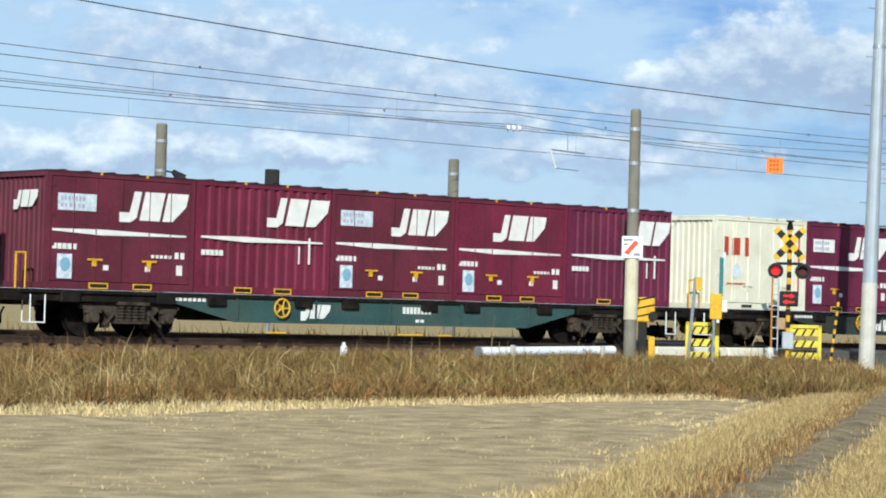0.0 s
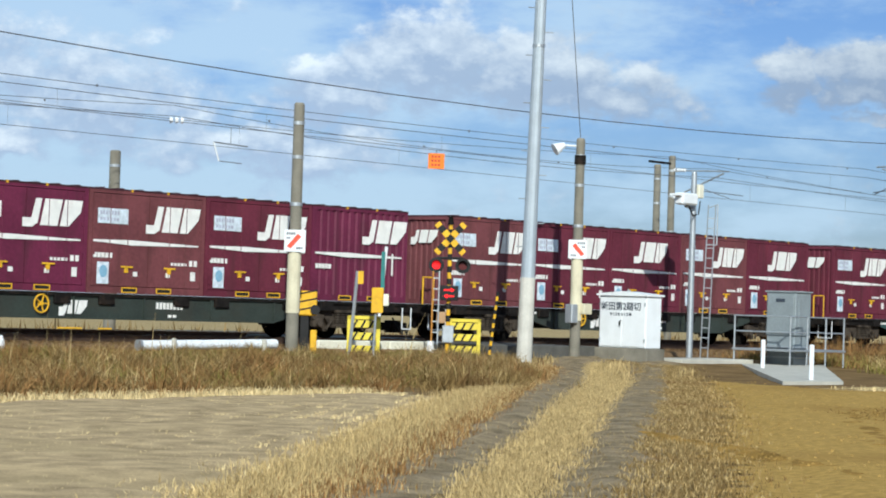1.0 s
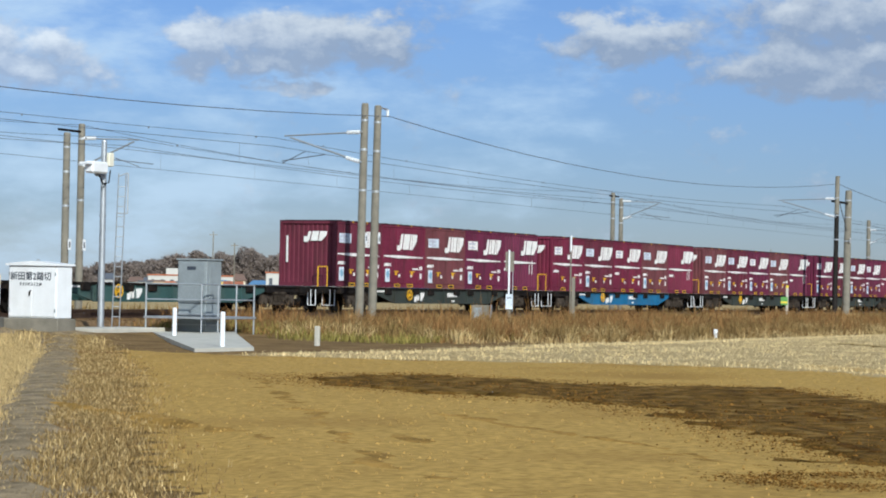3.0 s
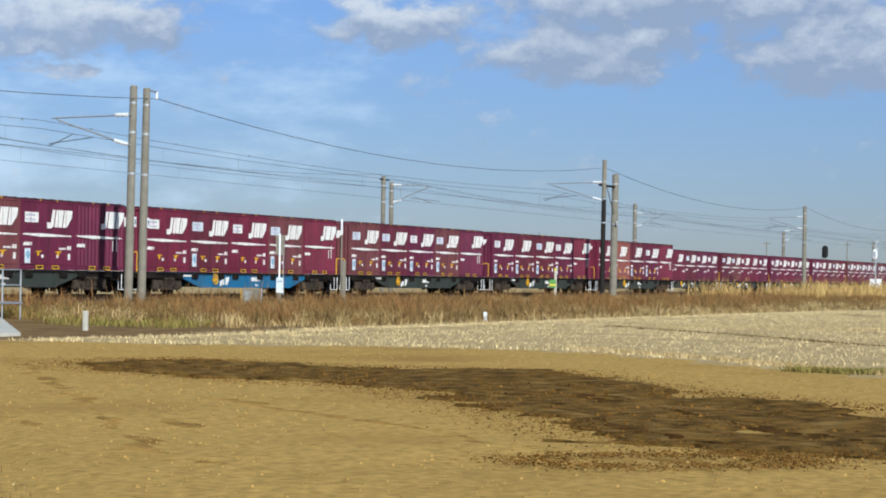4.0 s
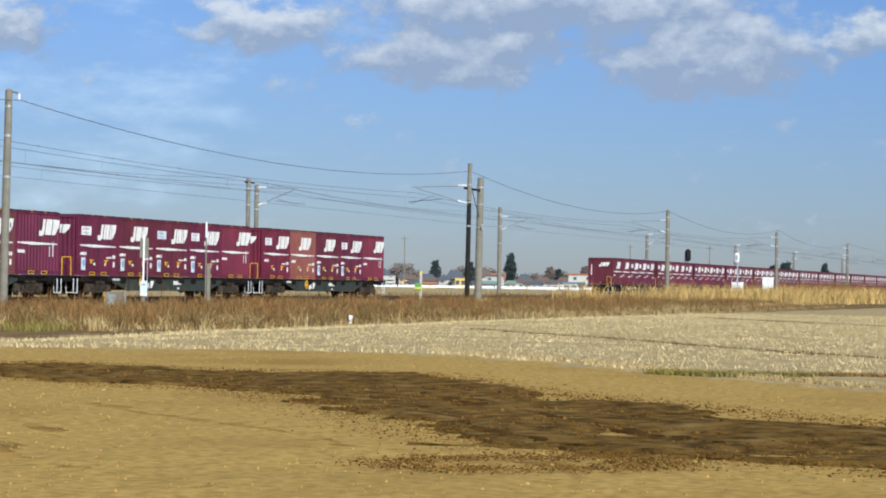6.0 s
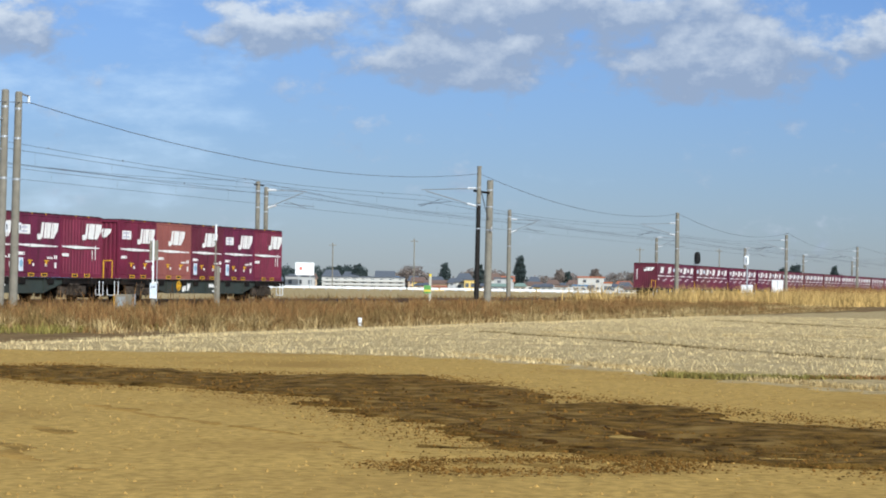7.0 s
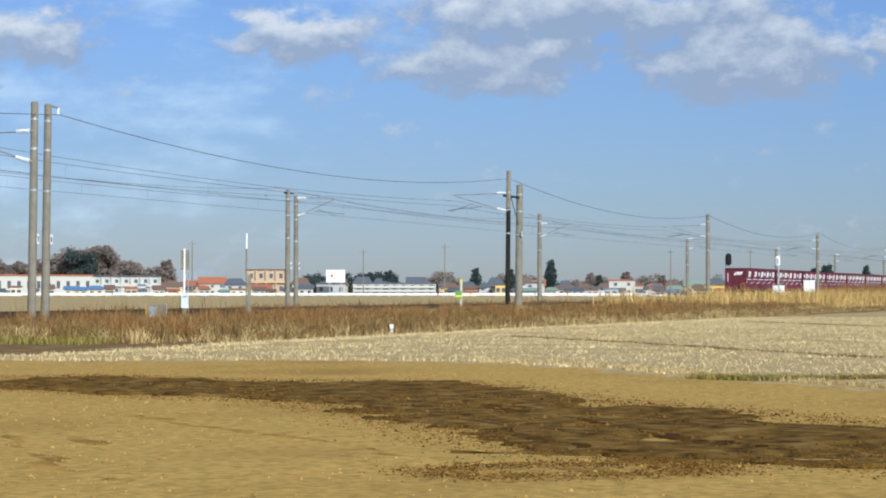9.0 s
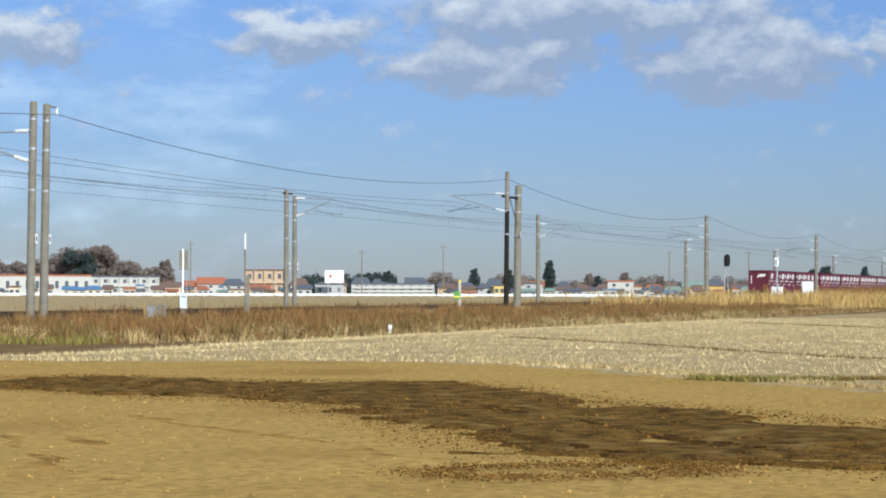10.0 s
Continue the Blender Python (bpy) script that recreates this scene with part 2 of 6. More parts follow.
RED_MARK = mat("red_marking", (0.42, 0.05, 0.03), 0.6, var=0.2, scale=6)
ORANGE = mat("orange_sign", (0.85, 0.20, 0.02), 0.6, var=0.1)
RED_LED = glow("red_lamp_glow", (0.8, 0.012, 0.015), 0.95)
DARK_LAMP = mat("unlit_red_lens", (0.10, 0.02, 0.02), 0.3)
SIGN_RED = mat("red_arrow", (0.75, 0.09, 0.05), 0.6)
TEXT_DARK = mat("dark_lettering", (0.05, 0.06, 0.08), 0.7)
WIRE = mat("overhead_wire", (0.15, 0.15, 0.16), 0.6, 0.5)
BARK = mat("bark", (0.10, 0.075, 0.055), 0.9, var=0.3)
# twig and leaf colours are paler and greyer, with distance haze mixed in
BARE_WOOD = mat("hazed_winter_twigs", (0.19, 0.155, 0.135), 0.95, var=0.2, island=0.35)
EVERGREEN = mat("hazed_evergreen_leaves", (0.045, 0.062, 0.060), 0.9, var=0.3, island=0.4)
HOUSE_WALLS = [mat("house_wall_" + n, c, 0.85, var=0.06) for n, c in (("white", (0.50, 0.49, 0.46)), ("cream", (0.66, 0.58, 0.44)),
    ("grey", (0.42, 0.42, 0.42)), ("tan", (0.48, 0.36, 0.25)), ("yellow", (0.66, 0.48, 0.16)))]
HOUSE_ROOFS = [mat("roof_" + n, c, 0.8, var=0.1) for n, c in (("slate", (0.10, 0.11, 0.13)), ("brown", (0.17, 0.11, 0.085)),
    ("rust", (0.36, 0.13, 0.07)), ("blue", (0.10, 0.20, 0.34)), ("sage", (0.22, 0.29, 0.24)))]
PANE = mat("window_glass", (0.09, 0.10, 0.115), 0.25, var=0.1, spec=0.6)


# ---- mesh helpers ----
def link_mesh(name, me, material, parent=None, label="", at=None):
    if material and not me.materials:
        me.materials.append(material)
    ob = new(name, me)
    if parent:
        ob.parent = parent
    if at is not None:
        ob.matrix_basis = at
    return tagged(ob, label)


def part(name, bm, material, parent=None, label="", at=None, smooth=False):
    me = bpy.data.meshes.new(name)
    bmesh.ops.recalc_face_normals(bm, faces=bm.faces)
    bm.to_mesh(me)
    bm.free()
    if smooth:
        for p in me.polygons:
            p.use_smooth = True
    return link_mesh(name, me, material, parent, label, at)


def thing(name, label, category, at=None, group="", kind=""):
    ob = new(name)
    ob.empty_display_size = 0.2
    if at is not None:
        ob.matrix_basis = at
    return tagged(ob, label, category, group, kind)


def box(bm, x0, x1, y0, y1, z0, z1, bevel=0.0):
    v = [bm.verts.new(c) for c in ((x0, y0, z0), (x1, y0, z0), (x1, y1, z0), (x0, y1, z0), (x0, y0, z1), (x1, y0, z1), (x1, y1, z1), (x0, y1, z1))]
    f = [bm.faces.new([v[i] for i in q]) for q in ((0, 3, 2, 1), (4, 5, 6, 7), (0, 1, 5, 4), (1, 2, 6, 5), (2, 3, 7, 6), (3, 0, 4, 7))]
    if bevel:
        bmesh.ops.bevel(bm, geom=list({e for q in f for e in q.edges}), offset=bevel, segments=1, affect="EDGES")
    return bm


def boxed(*spans, bevel=0.0):
    bm = bmesh.new()
    for s in spans:
        box(bm, *s, bevel=bevel)
    return bm


def tube(bm, a, b, r0, r1=None, seg=10, caps=True):
    a, b = Vector(a), Vector(b)
    r1 = r0 if r1 is None else r1
    q = (b - a).to_track_quat("Z", "Y").to_matrix()
    ring = []
    for c, r in ((a, r0), (b, r1)):
        ring.append([bm.verts.new(c + q @ Vector((r * math.cos(k * math.tau / seg), r * math.sin(k * math.tau / seg), 0))) for k in range(seg)])
    for k in range(seg):
        bm.faces.new((ring[0][k], ring[0][(k + 1) % seg], ring[1][(k + 1) % seg], ring[1][k]))
    if caps:
        bm.faces.new(ring[0][::-1])
        bm.faces.new(ring[1])
    return bm


def tubes(*spans, seg=10):
    bm = bmesh.new()
    for s in spans:
        tube(bm, *s, seg=seg)
    return bm


def extrude_xz(bm, outline, y0, y1):
    """A plate with the outline (x, z) from y0 to y1."""
    lo, hi = [bm.verts.new((x, y0, z)) for x, z in outline], [bm.verts.new((x, y1, z)) for x, z in outline]
    n = len(outline)
    bm.faces.new(lo)
    bm.faces.new(hi[::-1])
    for k in range(n):
        bm.faces.new((lo[k], hi[k], hi[(k + 1) % n], lo[(k + 1) % n]))
    return bm


def plate(*outlines, y0=-0.004, y1=0.0):
    bm = bmesh.new()
    for o in outlines:
        extrude_xz(bm, o, y0, y1)
    return bm


# ---- the ground ----
NEAR_Y, FAR_Y, RAIL = 42.65, 48.4, 0.57     # track centre lines and rail height
BED_EDGE, BED_TOP = 39.9, 0.36


def gz(x, y):
    """Height of the ground: level fields, a low bank towards the railway and down again behind it."""
    a = min(max((y - 31.0) / 8.5, 0.0), 1.0)
    b = min(max((y - 51.0) / 4.0, 0.0), 1.0)
    return 0.24 * a * a * (3 - 2 * a) * (1 - b) - 0.25 * b


def grid_sheet(name, xs, ys, height, material, label, category="ground"):
    verts = [(x, y, height(x, y)) for y in ys for x in xs]
    n = len(xs)
    faces = [(j * n + i, j * n + i + 1, (j + 1) * n + i + 1, (j + 1) * n + i) for j in range(len(ys) - 1) for i in range(n - 1)]
    me = bpy.data.meshes.new(name)
    me.from_pydata(verts, [], faces)
    for p in me.polygons:
        p.use_smooth = True
    ob = link_mesh(name, me, material)
    return tagged(ob, label, category, kind="structure")


def rough(x, y, amount=0.02):
    return amount * noise.noise(Vector((x * 0.5, y * 0.5, 3.0))) + 0.5 * amount * noise.noise(Vector((x * 1.9, y * 1.9, 7.0)))


XS = [-900, -500, -250, -120, -60, -30, -10] + [k * 1.0 for k in range(0, 110)] + [110 + 3 * k for k in range(60)] + [300, 340, 400, 500, 700, 1000, 1500, 2200, 3500, 4900]
YS = [-900, -400, -150, -60, -30, -12] + [-4 + k * 1.0 for k in range(62)] + [60, 65, 72, 85, 110, 150, 220, 320, 450, 650, 1000, 1600, 2600, 4500]
grid_sheet("ground", XS, YS, lambda x, y: gz(x, y) - 0.02 + (rough(x, y) if y < 40 and -10 < x < 300 else 0), GRASS_SOIL, "dry brown winter grassland round the railway")


def inside(poly, x, y):
    hit, n = False, len(poly)
    for i in range(n):
        (x0, y0), (x1, y1) = poly[i], poly[(i + 1) % n]
        if (y0 > y) != (y1 > y) and x < (x1 - x0) * (y - y0) / (y1 - y0) + x0:
            hit = not hit
    return hit


def poly_sheet(name, poly, step, lift, material, label, relief=0.03, ragged=0.25):
    """A field: a fine sheet over the plan outline, with a ragged rim that dips under the ground."""
    xs0, ys0 = min(p[0] for p in poly), min(p[1] for p in poly)
    nx, ny = int((max(p[0] for p in poly) - xs0) / step) + 2, int((max(p[1] for p in poly) - ys0) / step) + 2
    idx, verts, faces = {}, [], []
    keep = np.zeros((nx + 1, ny + 1), bool)
    for i in range(nx + 1):
        for j in range(ny + 1):
            x, y = xs0 + i * step, ys0 + j * step
            wob = Vector((noise.noise(Vector((x * 0.8, y * 0.8, 1))) + 0.6 * noise.noise(Vector((x * 2.9, y * 2.9, 1))), noise.noise(Vector((x * 0.8, y * 0.8, 9))) + 0.6 * noise.noise(Vector((x * 2.9, y * 2.9, 9))), 0)) * ragged * 2
            keep[i, j] = inside(poly, x + wob.x, y + wob.y)

    def vid(i, j):
        if (i, j) not in idx:
            x, y = xs0 + i * step, ys0 + j * step
            full = keep[max(i - 1, 0):i + 2, max(j - 1, 0):j + 2].all()
            idx[i, j] = len(verts)
            verts.append((x, y, gz(x, y) + rough(x, y) + (lift + rough(x + 50, y, relief) if full else -0.012)))
        return idx[i, j]

    for i in range(nx):
        for j in range(ny):
            if keep[i, j] or keep[i + 1, j] or keep[i, j + 1] or keep[i + 1, j + 1]:
                faces.append((vid(i, j), vid(i + 1, j), vid(i + 1, j + 1), vid(i, j + 1)))
    me = bpy.data.meshes.new(name)
    me.from_pydata(verts, [], faces)
    for p in me.polygons:
        p.use_smooth = True
    return tagged(link_mesh(name, me, material), label, "field", kind="structure")


LEFT_STUBBLE = ((-40, 21), (13, 24.2), (22, 25.6), (29.5, 27.0), (28.0, 24.3), (21.9, 19.9), (12.0, 12.5), (2, 5), (-40, -20))
BROWN_FIELD = ((4, 1.5), (16.1, 10.4), (23.2, 15.4), (31.6, 21.2), (43.5, 29.8), (42.3, 26.2), (42.6, 23.0), (44.3, 19.0), (45.4, 15.0), (42.0, 11.2), (38.5, 8.2), (34.0, 4.2), (26, -4), (10, -12))
DARK_PATCH = ((33.6, 18.6), (35.0, 17.6), (33.9, 15.3), (33.6, 13.4), (34.4, 12.2), (34.2, 10.8), (31.6, 9.2), (29.1, 7.4), (28.1, 6.2), (26.5, 4.6), (25.2, 3.3), (22.5, -1), (17, -1), (18.4, 2.4), (19.2, 3.0), (18.9, 3.6),
              (18.4, 4.0), (19.1, 4.9), (19.9, 5.9), (20.6, 6.4), (22.0, 7.1), (22.9, 7.8), (24.9, 9.0), (26.5, 10.5), (28.1, 11.8), (27.7, 12.6), (28.0, 13.6), (28.8, 14.9), (29.6, 16.6), (31.4, 18.3))
SIDE_STRIP = ((17.2, 5.8), (17.9, 5.5), (18.1, 5.0), (18.7, 4.4), (18.4, 3.7), (17.7, 3.7), (17.4, 4.2), (16.9, 4.8), (16.8, 5.4))
RIGHT_STUBBLE = ((42.9, 26.2), (49, 25.3), (62, 25.8), (91, 24.8), (125, 23.0), (190, 19.0), (300, 12.0), (300, -40), (30, -10), (34.6, 4.2), (39.0, 8.0), (42.6, 11.0), (46.0, 15.0), (44.9, 19.0), (43.2, 23.0))
RUT_L = ((4.0, 5.5), (12.8, 12.15), (17.6, 15.6), (23.7, 20.1), (33.1, 27.0), (45.7, 36.0), (49.0, 38.8), (51.6, 38.8), (40.3, 31.0), (26.1, 20.7), (19.1, 15.7), (13.2, 11.7), (4.4, 5.0))
RUT_R = ((5.2, 4.6), (14.3, 11.25), (23.0, 17.7), (33.2, 24.8), (51.2, 37.6), (53.5, 37.8), (34.4, 24.2), (24.2, 17.2), (15.1, 10.85), (5.8, 3.9))
poly_sheet("stubble_field", LEFT_STUBBLE, 0.4, 0.03, STUBBLE_LEFT, "pale harvested rice stubble field beside the dirt track")
poly_sheet("tilled_field", BROWN_FIELD, 0.4, 0.03, SOIL, "bare brown tilled field", 0.012)
poly_sheet("dark_soil_patch", DARK_PATCH, 0.14, 0.06, DARK_SOIL, "dark damp freshly turned soil in the tilled field", 0.05, 0.45)
poly_sheet("dark_soil_patch", SIDE_STRIP, 0.1, 0.03, TYRE_SOIL, "narrow strip of dark damp soil beside the turned patch", 0.04, 0.42)
for line in (((27.6, 8.7), (25.0, 6.8), (23.3, 5.6), (21.8, 4.6), (20.6, 3.6)), ((22.5, 7.0), (20.9, 5.9), (20.0, 5.1), (19.4, 4.4))):
    edge = [(x - 0.1, y + 0.14) for x, y in line] + [(x + 0.1, y - 0.14) for x, y in reversed(line)]
    poly_sheet("furrow", edge, 0.1, 0.075, DARK_FURROW, "dark wheel furrow pressed into the turned soil", 0.05, 0.12)
for line in (((20.4, 10.5), (19.3, 9.6), (17.7, 8.2)), ((19.9, 8.4), (19.5, 7.2), (18.9, 6.4), (18.1, 5.8)), ((18.7, 10.3), (17.7, 9.4), (15.7, 7.9)), ((35.3, 21.6), (30.0, 17.9), (24.8, 14.3), (16.1, 8.2)), ((24.6, 12.3), (20.2, 7.6), (18.0, 5.4)), ((23.2, 17.0), (20.6, 13.0), (18.4, 10.6))):
    edge = [(x - 0.22, y + 0.22) for x, y in line] + [(x + 0.16, y - 0.16) for x, y in reversed(line)]
    poly_sheet("tyre_mark", edge, 0.12, 0.035, TYRE_SOIL, "faint darker tyre mark across the tilled field", 0.03, 0.16)
poly_sheet("stubble_field", RIGHT_STUBBLE, 0.9, 0.03, STUBBLE_SOIL, "pale harvested rice stubble field beyond the tilled field")
poly_sheet("dirt_rut", RUT_L, 0.22, 0.03, TRACK_DIRT, "bare gravelly wheel rut of a farm track", 0.02, 0.1)
poly_sheet("dirt_rut", RUT_R, 0.22, 0.03, TRACK_DIRT, "bare gravelly wheel rut of a farm track", 0.02, 0.1)

# ---- railway bed and rails ----
def railway():
    bed = thing("railway_bed", "rust-brown ballast bed of a double-track railway", "railway", kind="structure")
    prof = ((BED_EDGE - 0.4, 0.05), (BED_EDGE + 0.5, BED_TOP), (NEAR_Y + 2, BED_TOP), (FAR_Y + 2.0, BED_TOP), (FAR_Y + 3.6, 0.0), (FAR_Y + 3.6, -0.3), (BED_EDGE - 0.4, -0.3))
    bm = bmesh.new()
    a, b = [bm.verts.new((-300, y, z)) for y, z in prof], [bm.verts.new((2500, y, z)) for y, z in prof]
    for k in range(len(prof)):
        bm.faces.new((a[k], b[k], b[(k + 1) % len(prof)], a[(k + 1) % len(prof)]))
    part("ballast", bm, BALLAST, bed)
    for cy in (NEAR_Y, FAR_Y):
        for s in (-0.57, 0.57):
            y = cy + s
            part("rail", boxed((-300, 2500, y - 0.033, y + 0.033, RAIL - 0.045, RAIL), (-300, 2500, y - 0.01, y + 0.01, RAIL - 0.13, RAIL - 0.045), (-300, 2500, y - 0.065, y + 0.065, RAIL - 0.155, RAIL - 0.13)), STEEL, bed, "worn steel rail")
    slp = boxed((-0.12, 0.12, -1.0, 1.0, 0.30, RAIL - 0.157))
    first = part("sleeper", slp, BALLAST, bed, at=pose(20, NEAR_Y, 0))
    for cy in (NEAR_Y, FAR_Y):
        for k in range(150):
            if k or cy == FAR_Y:
                link_mesh("sleeper", first.data, None, bed, at=pose(20 + 0.62 * k, cy, 0))


railway()

# ---- containers ----
CL, CW, CH = 3.715, 2.45, 2.47
ROOF_DARK = mat("dark_container_roof", (0.05, 0.018, 0.024), 0.8, var=0.3, scale=2.0)
HL, HW = CL / 2, CW / 2


def para(x, z, w, h, lean):
    return ((x, z), (x + w, z), (x + w + lean, z + h), (x + lean, z + h))


def emblem(x, z, w, h):
    """Three slanted plain shapes, the company's mark."""
    k, l = w / 1.7, h * 0.16
    return [((x - 0.02 * k, z - 0.05), (x + 0.26 * k, z - 0.05), (x + 0.42 * k, z + 0.05), (x + 0.42 * k + 1.2 * l, z + h), (x + 0.24 * k + 1.2 * l, z + h), (x + 0.24 * k, z + 0.16), (x - 0.02 * k, z + 0.16)),
            ((x + 0.50 * k, z), (x + 1.02 * k, z), (x + 1.02 * k + 1.4 * l, z + h), (x + 0.50 * k + 1.4 * l, z + h)),
            ((x + 1.10 * k, z), (x + 1.36 * k, z), (x + 1.72 * k, z + 0.55 * h), (x + 1.78 * k, z + h), (x + 1.10 * k + 1.4 * l, z + h))]


def bars(x, z, w, h, n, gap=0.35):
    """A line of n small plain bars in place of writing."""
    s = w / n
    return [((x + s * i, z), (x + s * (i + 1 - gap), z), (x + s * (i + 1 - gap), z + h), (x + s * i, z + h)) for i in range(n)]


def rib_wall(bm, x0, x1, z0, z1, y, depth, n):
    """A corrugated sheet in the xz plane, its ribs upright."""
    p = (x1 - x0) / n
    line = []
    for i in range(n):
        a = x0 + i * p
        line += [(a, y), (a + 0.42 * p, y), (a + 0.55 * p, y + depth), (a + 0.87 * p, y + depth)]
    line.append((x1, y))
    lo, hi = [bm.verts.new((x, yy, z0)) for x, yy in line], [bm.verts.new((x, yy, z1)) for x, yy in line]
    for i in range(len(line) - 1):
        bm.faces.new((lo[i], lo[i + 1], hi[i + 1], hi[i]))


def container_shell(bm, ribbed):
    """Corner posts, rails, roof, floor and corrugated ends; sides are left open for doors or made ribbed."""
    for sx in (-1, 1):
        for sy in (-1, 1):
            box(bm, *sorted((sx * HL, sx * (HL - 0.11))), *sorted((sy * HW, sy * (HW - 0.11))), 0, CH)
    for sy in (-1, 1):
        box(bm, -HL + 0.11, HL - 0.11, *sorted((sy * HW, sy * (HW - 0.1))), 0, 0.16)
        box(bm, -HL + 0.11, HL - 0.11, *sorted((sy * HW, sy * (HW - 0.08))), CH - 0.09, CH)
    for sx in (-1, 1):
        box(bm, *sorted((sx * HL, sx * (HL - 0.08))), -HW + 0.11, HW - 0.11, 0, 0.14)
        box(bm, *sorted((sx * HL, sx * (HL - 0.08))), -HW + 0.11, HW - 0.11, CH - 0.1, CH)
    # corrugated ends
    tmp = bmesh.new()
    rib_wall(tmp, -HW + 0.11, HW - 0.11, 0.14, CH - 0.1, -HL + 0.05, 0.035, 11)
    rot = Matrix.Rotation(-math.pi / 2, 4, "Z")
    for turn in (rot, rot @ Matrix.Rotation(math.pi, 4, "Z")):
        base = {v: bm.verts.new(turn @ v.co) for v in tmp.verts}
        for f in tmp.faces:
            bm.faces.new([base[v] for v in f.verts])
    tmp.free()
    box(bm, -HL + 0.08, HL - 0.08, -HW + 0.08, HW - 0.08, CH - 0.05, CH - 0.02)
    box(bm, -HL + 0.08, HL - 0.08, -HW + 0.08, HW - 0.08, 0.08, 0.12)
    for i in range(7):      # roof bows
        x = -HL + 0.3 + i * (CL - 0.6) / 6
        box(bm, x - 0.04, x + 0.04, -HW + 0.08, HW - 0.08, CH - 0.02, CH + 0.012)
    if ribbed:
        rib_wall(bm, -HL + 0.11, HL - 0.11, 0.16, CH - 0.09, -HW + 0.012, 0.04, 13)
    rib_wall(bm, -HL + 0.11, HL - 0.11, 0.16, CH - 0.09, HW - 0.05, 0.04, 13)


def make_container(kind, paint, label, seed, far=False):
    rnd = random.Random(seed)
    c = thing("freight_container", label, "container")
    bm = bmesh.new()
    container_shell(bm, kind == "ribbed")
    part("shell", bm, paint, c)
    bm = boxed((-HL - 0.004, HL + 0.004, -HW - 0.008, HW + 0.008, CH - 0.012, CH + 0.028))
    for k in range(6):
        box(bm, -HL + 0.35 + k * 0.6, -HL + 0.45 + k * 0.6, -HW - 0.008, HW + 0.008, CH + 0.028, CH + 0.05)
    part("roof", bm, CREAM if kind == "white" else ROOF_DARK, c, "" if kind == "white" else "dark roof sheet")
    for x in () if far else (-0.55, 0.6):
        part("roof_eye", boxed((x - 0.03, x + 0.03, -HW - 0.014, -HW + 0.04, CH - 0.03, CH + 0.035)), YELLOW, c, "small yellow lifting eye")
    face = -HW - 0.006
    white = kind == "white"
    if kind != "ribbed":
        xm = 0.02 if not white else 0.25
        for n, (a, b) in enumerate(((-HL + 0.125, xm - 0.012), (xm + 0.012, HL - 0.125))):
            bm = bmesh.new()
            box(bm, a, b, -HW + 0.002, -HW + 0.05, 0.175, CH - 0.105)
            front = min(bm.faces, key=lambda f: f.calc_center_median().y)
            bmesh.ops.inset_individual(bm, faces=[front], thickness=0.09, depth=-0.012)
            if white:
                for k in range(4):
                    x = a + 0.25 + k * (b - a - 0.5) / 3
                    box(bm, x - 0.03, x + 0.03, -HW - 0.012, -HW + 0.01, 0.25, CH - 0.18)
            d = part("door", bm, paint, c)
            if far:
                continue
            for s in (0.3, 0.62) if n == 0 else (0.38, 0.7):
                x = a + s * (b - a)
                part("lock_bar", tubes(((x, -HW - 0.012, 0.2), (x, -HW - 0.012, CH - 0.12), 0.014), seg=6), paint, d)
            hx = a + (0.52 if n == 0 else 0.3) * (b - a)
            part("handle", boxed((hx - 0.02, hx + 0.34, -HW - 0.045, -HW - 0.015, 0.62, 0.66), (hx + 0.1, hx + 0.2, -HW - 0.035, -HW, 0.50, 0.62)), CREAM if white else YELLOW, d, "" if white else "yellow door handle")
            for z in (0.35, 0.95, 1.6, 2.2):
                x = a + 0.02 if n == 0 else b - 0.02
                part("hinge", boxed((x - 0.05, x + 0.05, -HW - 0.02, -HW + 0.01, z - 0.045, z + 0.045)), paint, d)
        part("door_gap", boxed((xm - 0.012, xm + 0.012, -HW + 0.03, -HW + 0.04, 0.17, CH - 0.1)), SEAM, c)
    # forklift pockets
    for x in () if far else (-0.55, 0.55):
        part("fork_pocket", boxed((x - 0.24, x + 0.24, -HW - 0.012, -HW + 0.02, 0.02, 0.045), (x - 0.24, x + 0.24, -HW - 0.012, -HW + 0.02, 0.125, 0.15), (x - 0.24, x - 0.21, -HW - 0.012, -HW + 0.02, 0.045, 0.125), (x + 0.21, x + 0.24, -HW - 0.012, -HW + 0.02, 0.045, 0.125)),
             CREAM if white else YELLOW, c, "yellow rim of a fork pocket")
        # flush black plate painted in for the shade inside the pocket
        part("pocket_hole", boxed((x - 0.21, x + 0.21, -HW - 0.006, -HW + 0.01, 0.045, 0.125)), BLACK, c)

    def marks(name, shapes, material, lab=""):
        part(name, plate(*shapes, y0=face - 0.012, y1=face), material, c, lab)

    def rect(x, z, w, h):
        return ((x, z), (x + w, z), (x + w, z + h), (x, z + h))

    if white:
        x = -HL + 0.25
        marks("emblem", [rect(x + 0.12, 1.44, 0.16, 0.5), rect(x + 0.44, 1.46, 0.30, 0.46), rect(x + 0.94, 1.44, 0.16, 0.5)], RED_MARK, "dark red company mark")
        bm = bmesh.new()
        extrude_xz(bm, [(x + 0.6 + 0.16 * math.cos(k * math.tau / 20), 1.02 + 0.2 * math.sin(k * math.tau / 20)) for k in range(20)], face - 0.012, face)
        part("label", bm, LABEL_BLUE, c, "round blue emblem")
        marks("lettering", bars(x + 0.25, 0.66, 0.75, 0.045, 9), RED_MARK)
        marks("panel", [rect(HL - 0.35, 0.4, 0.06, 1.6)], RED_MARK)
        return c
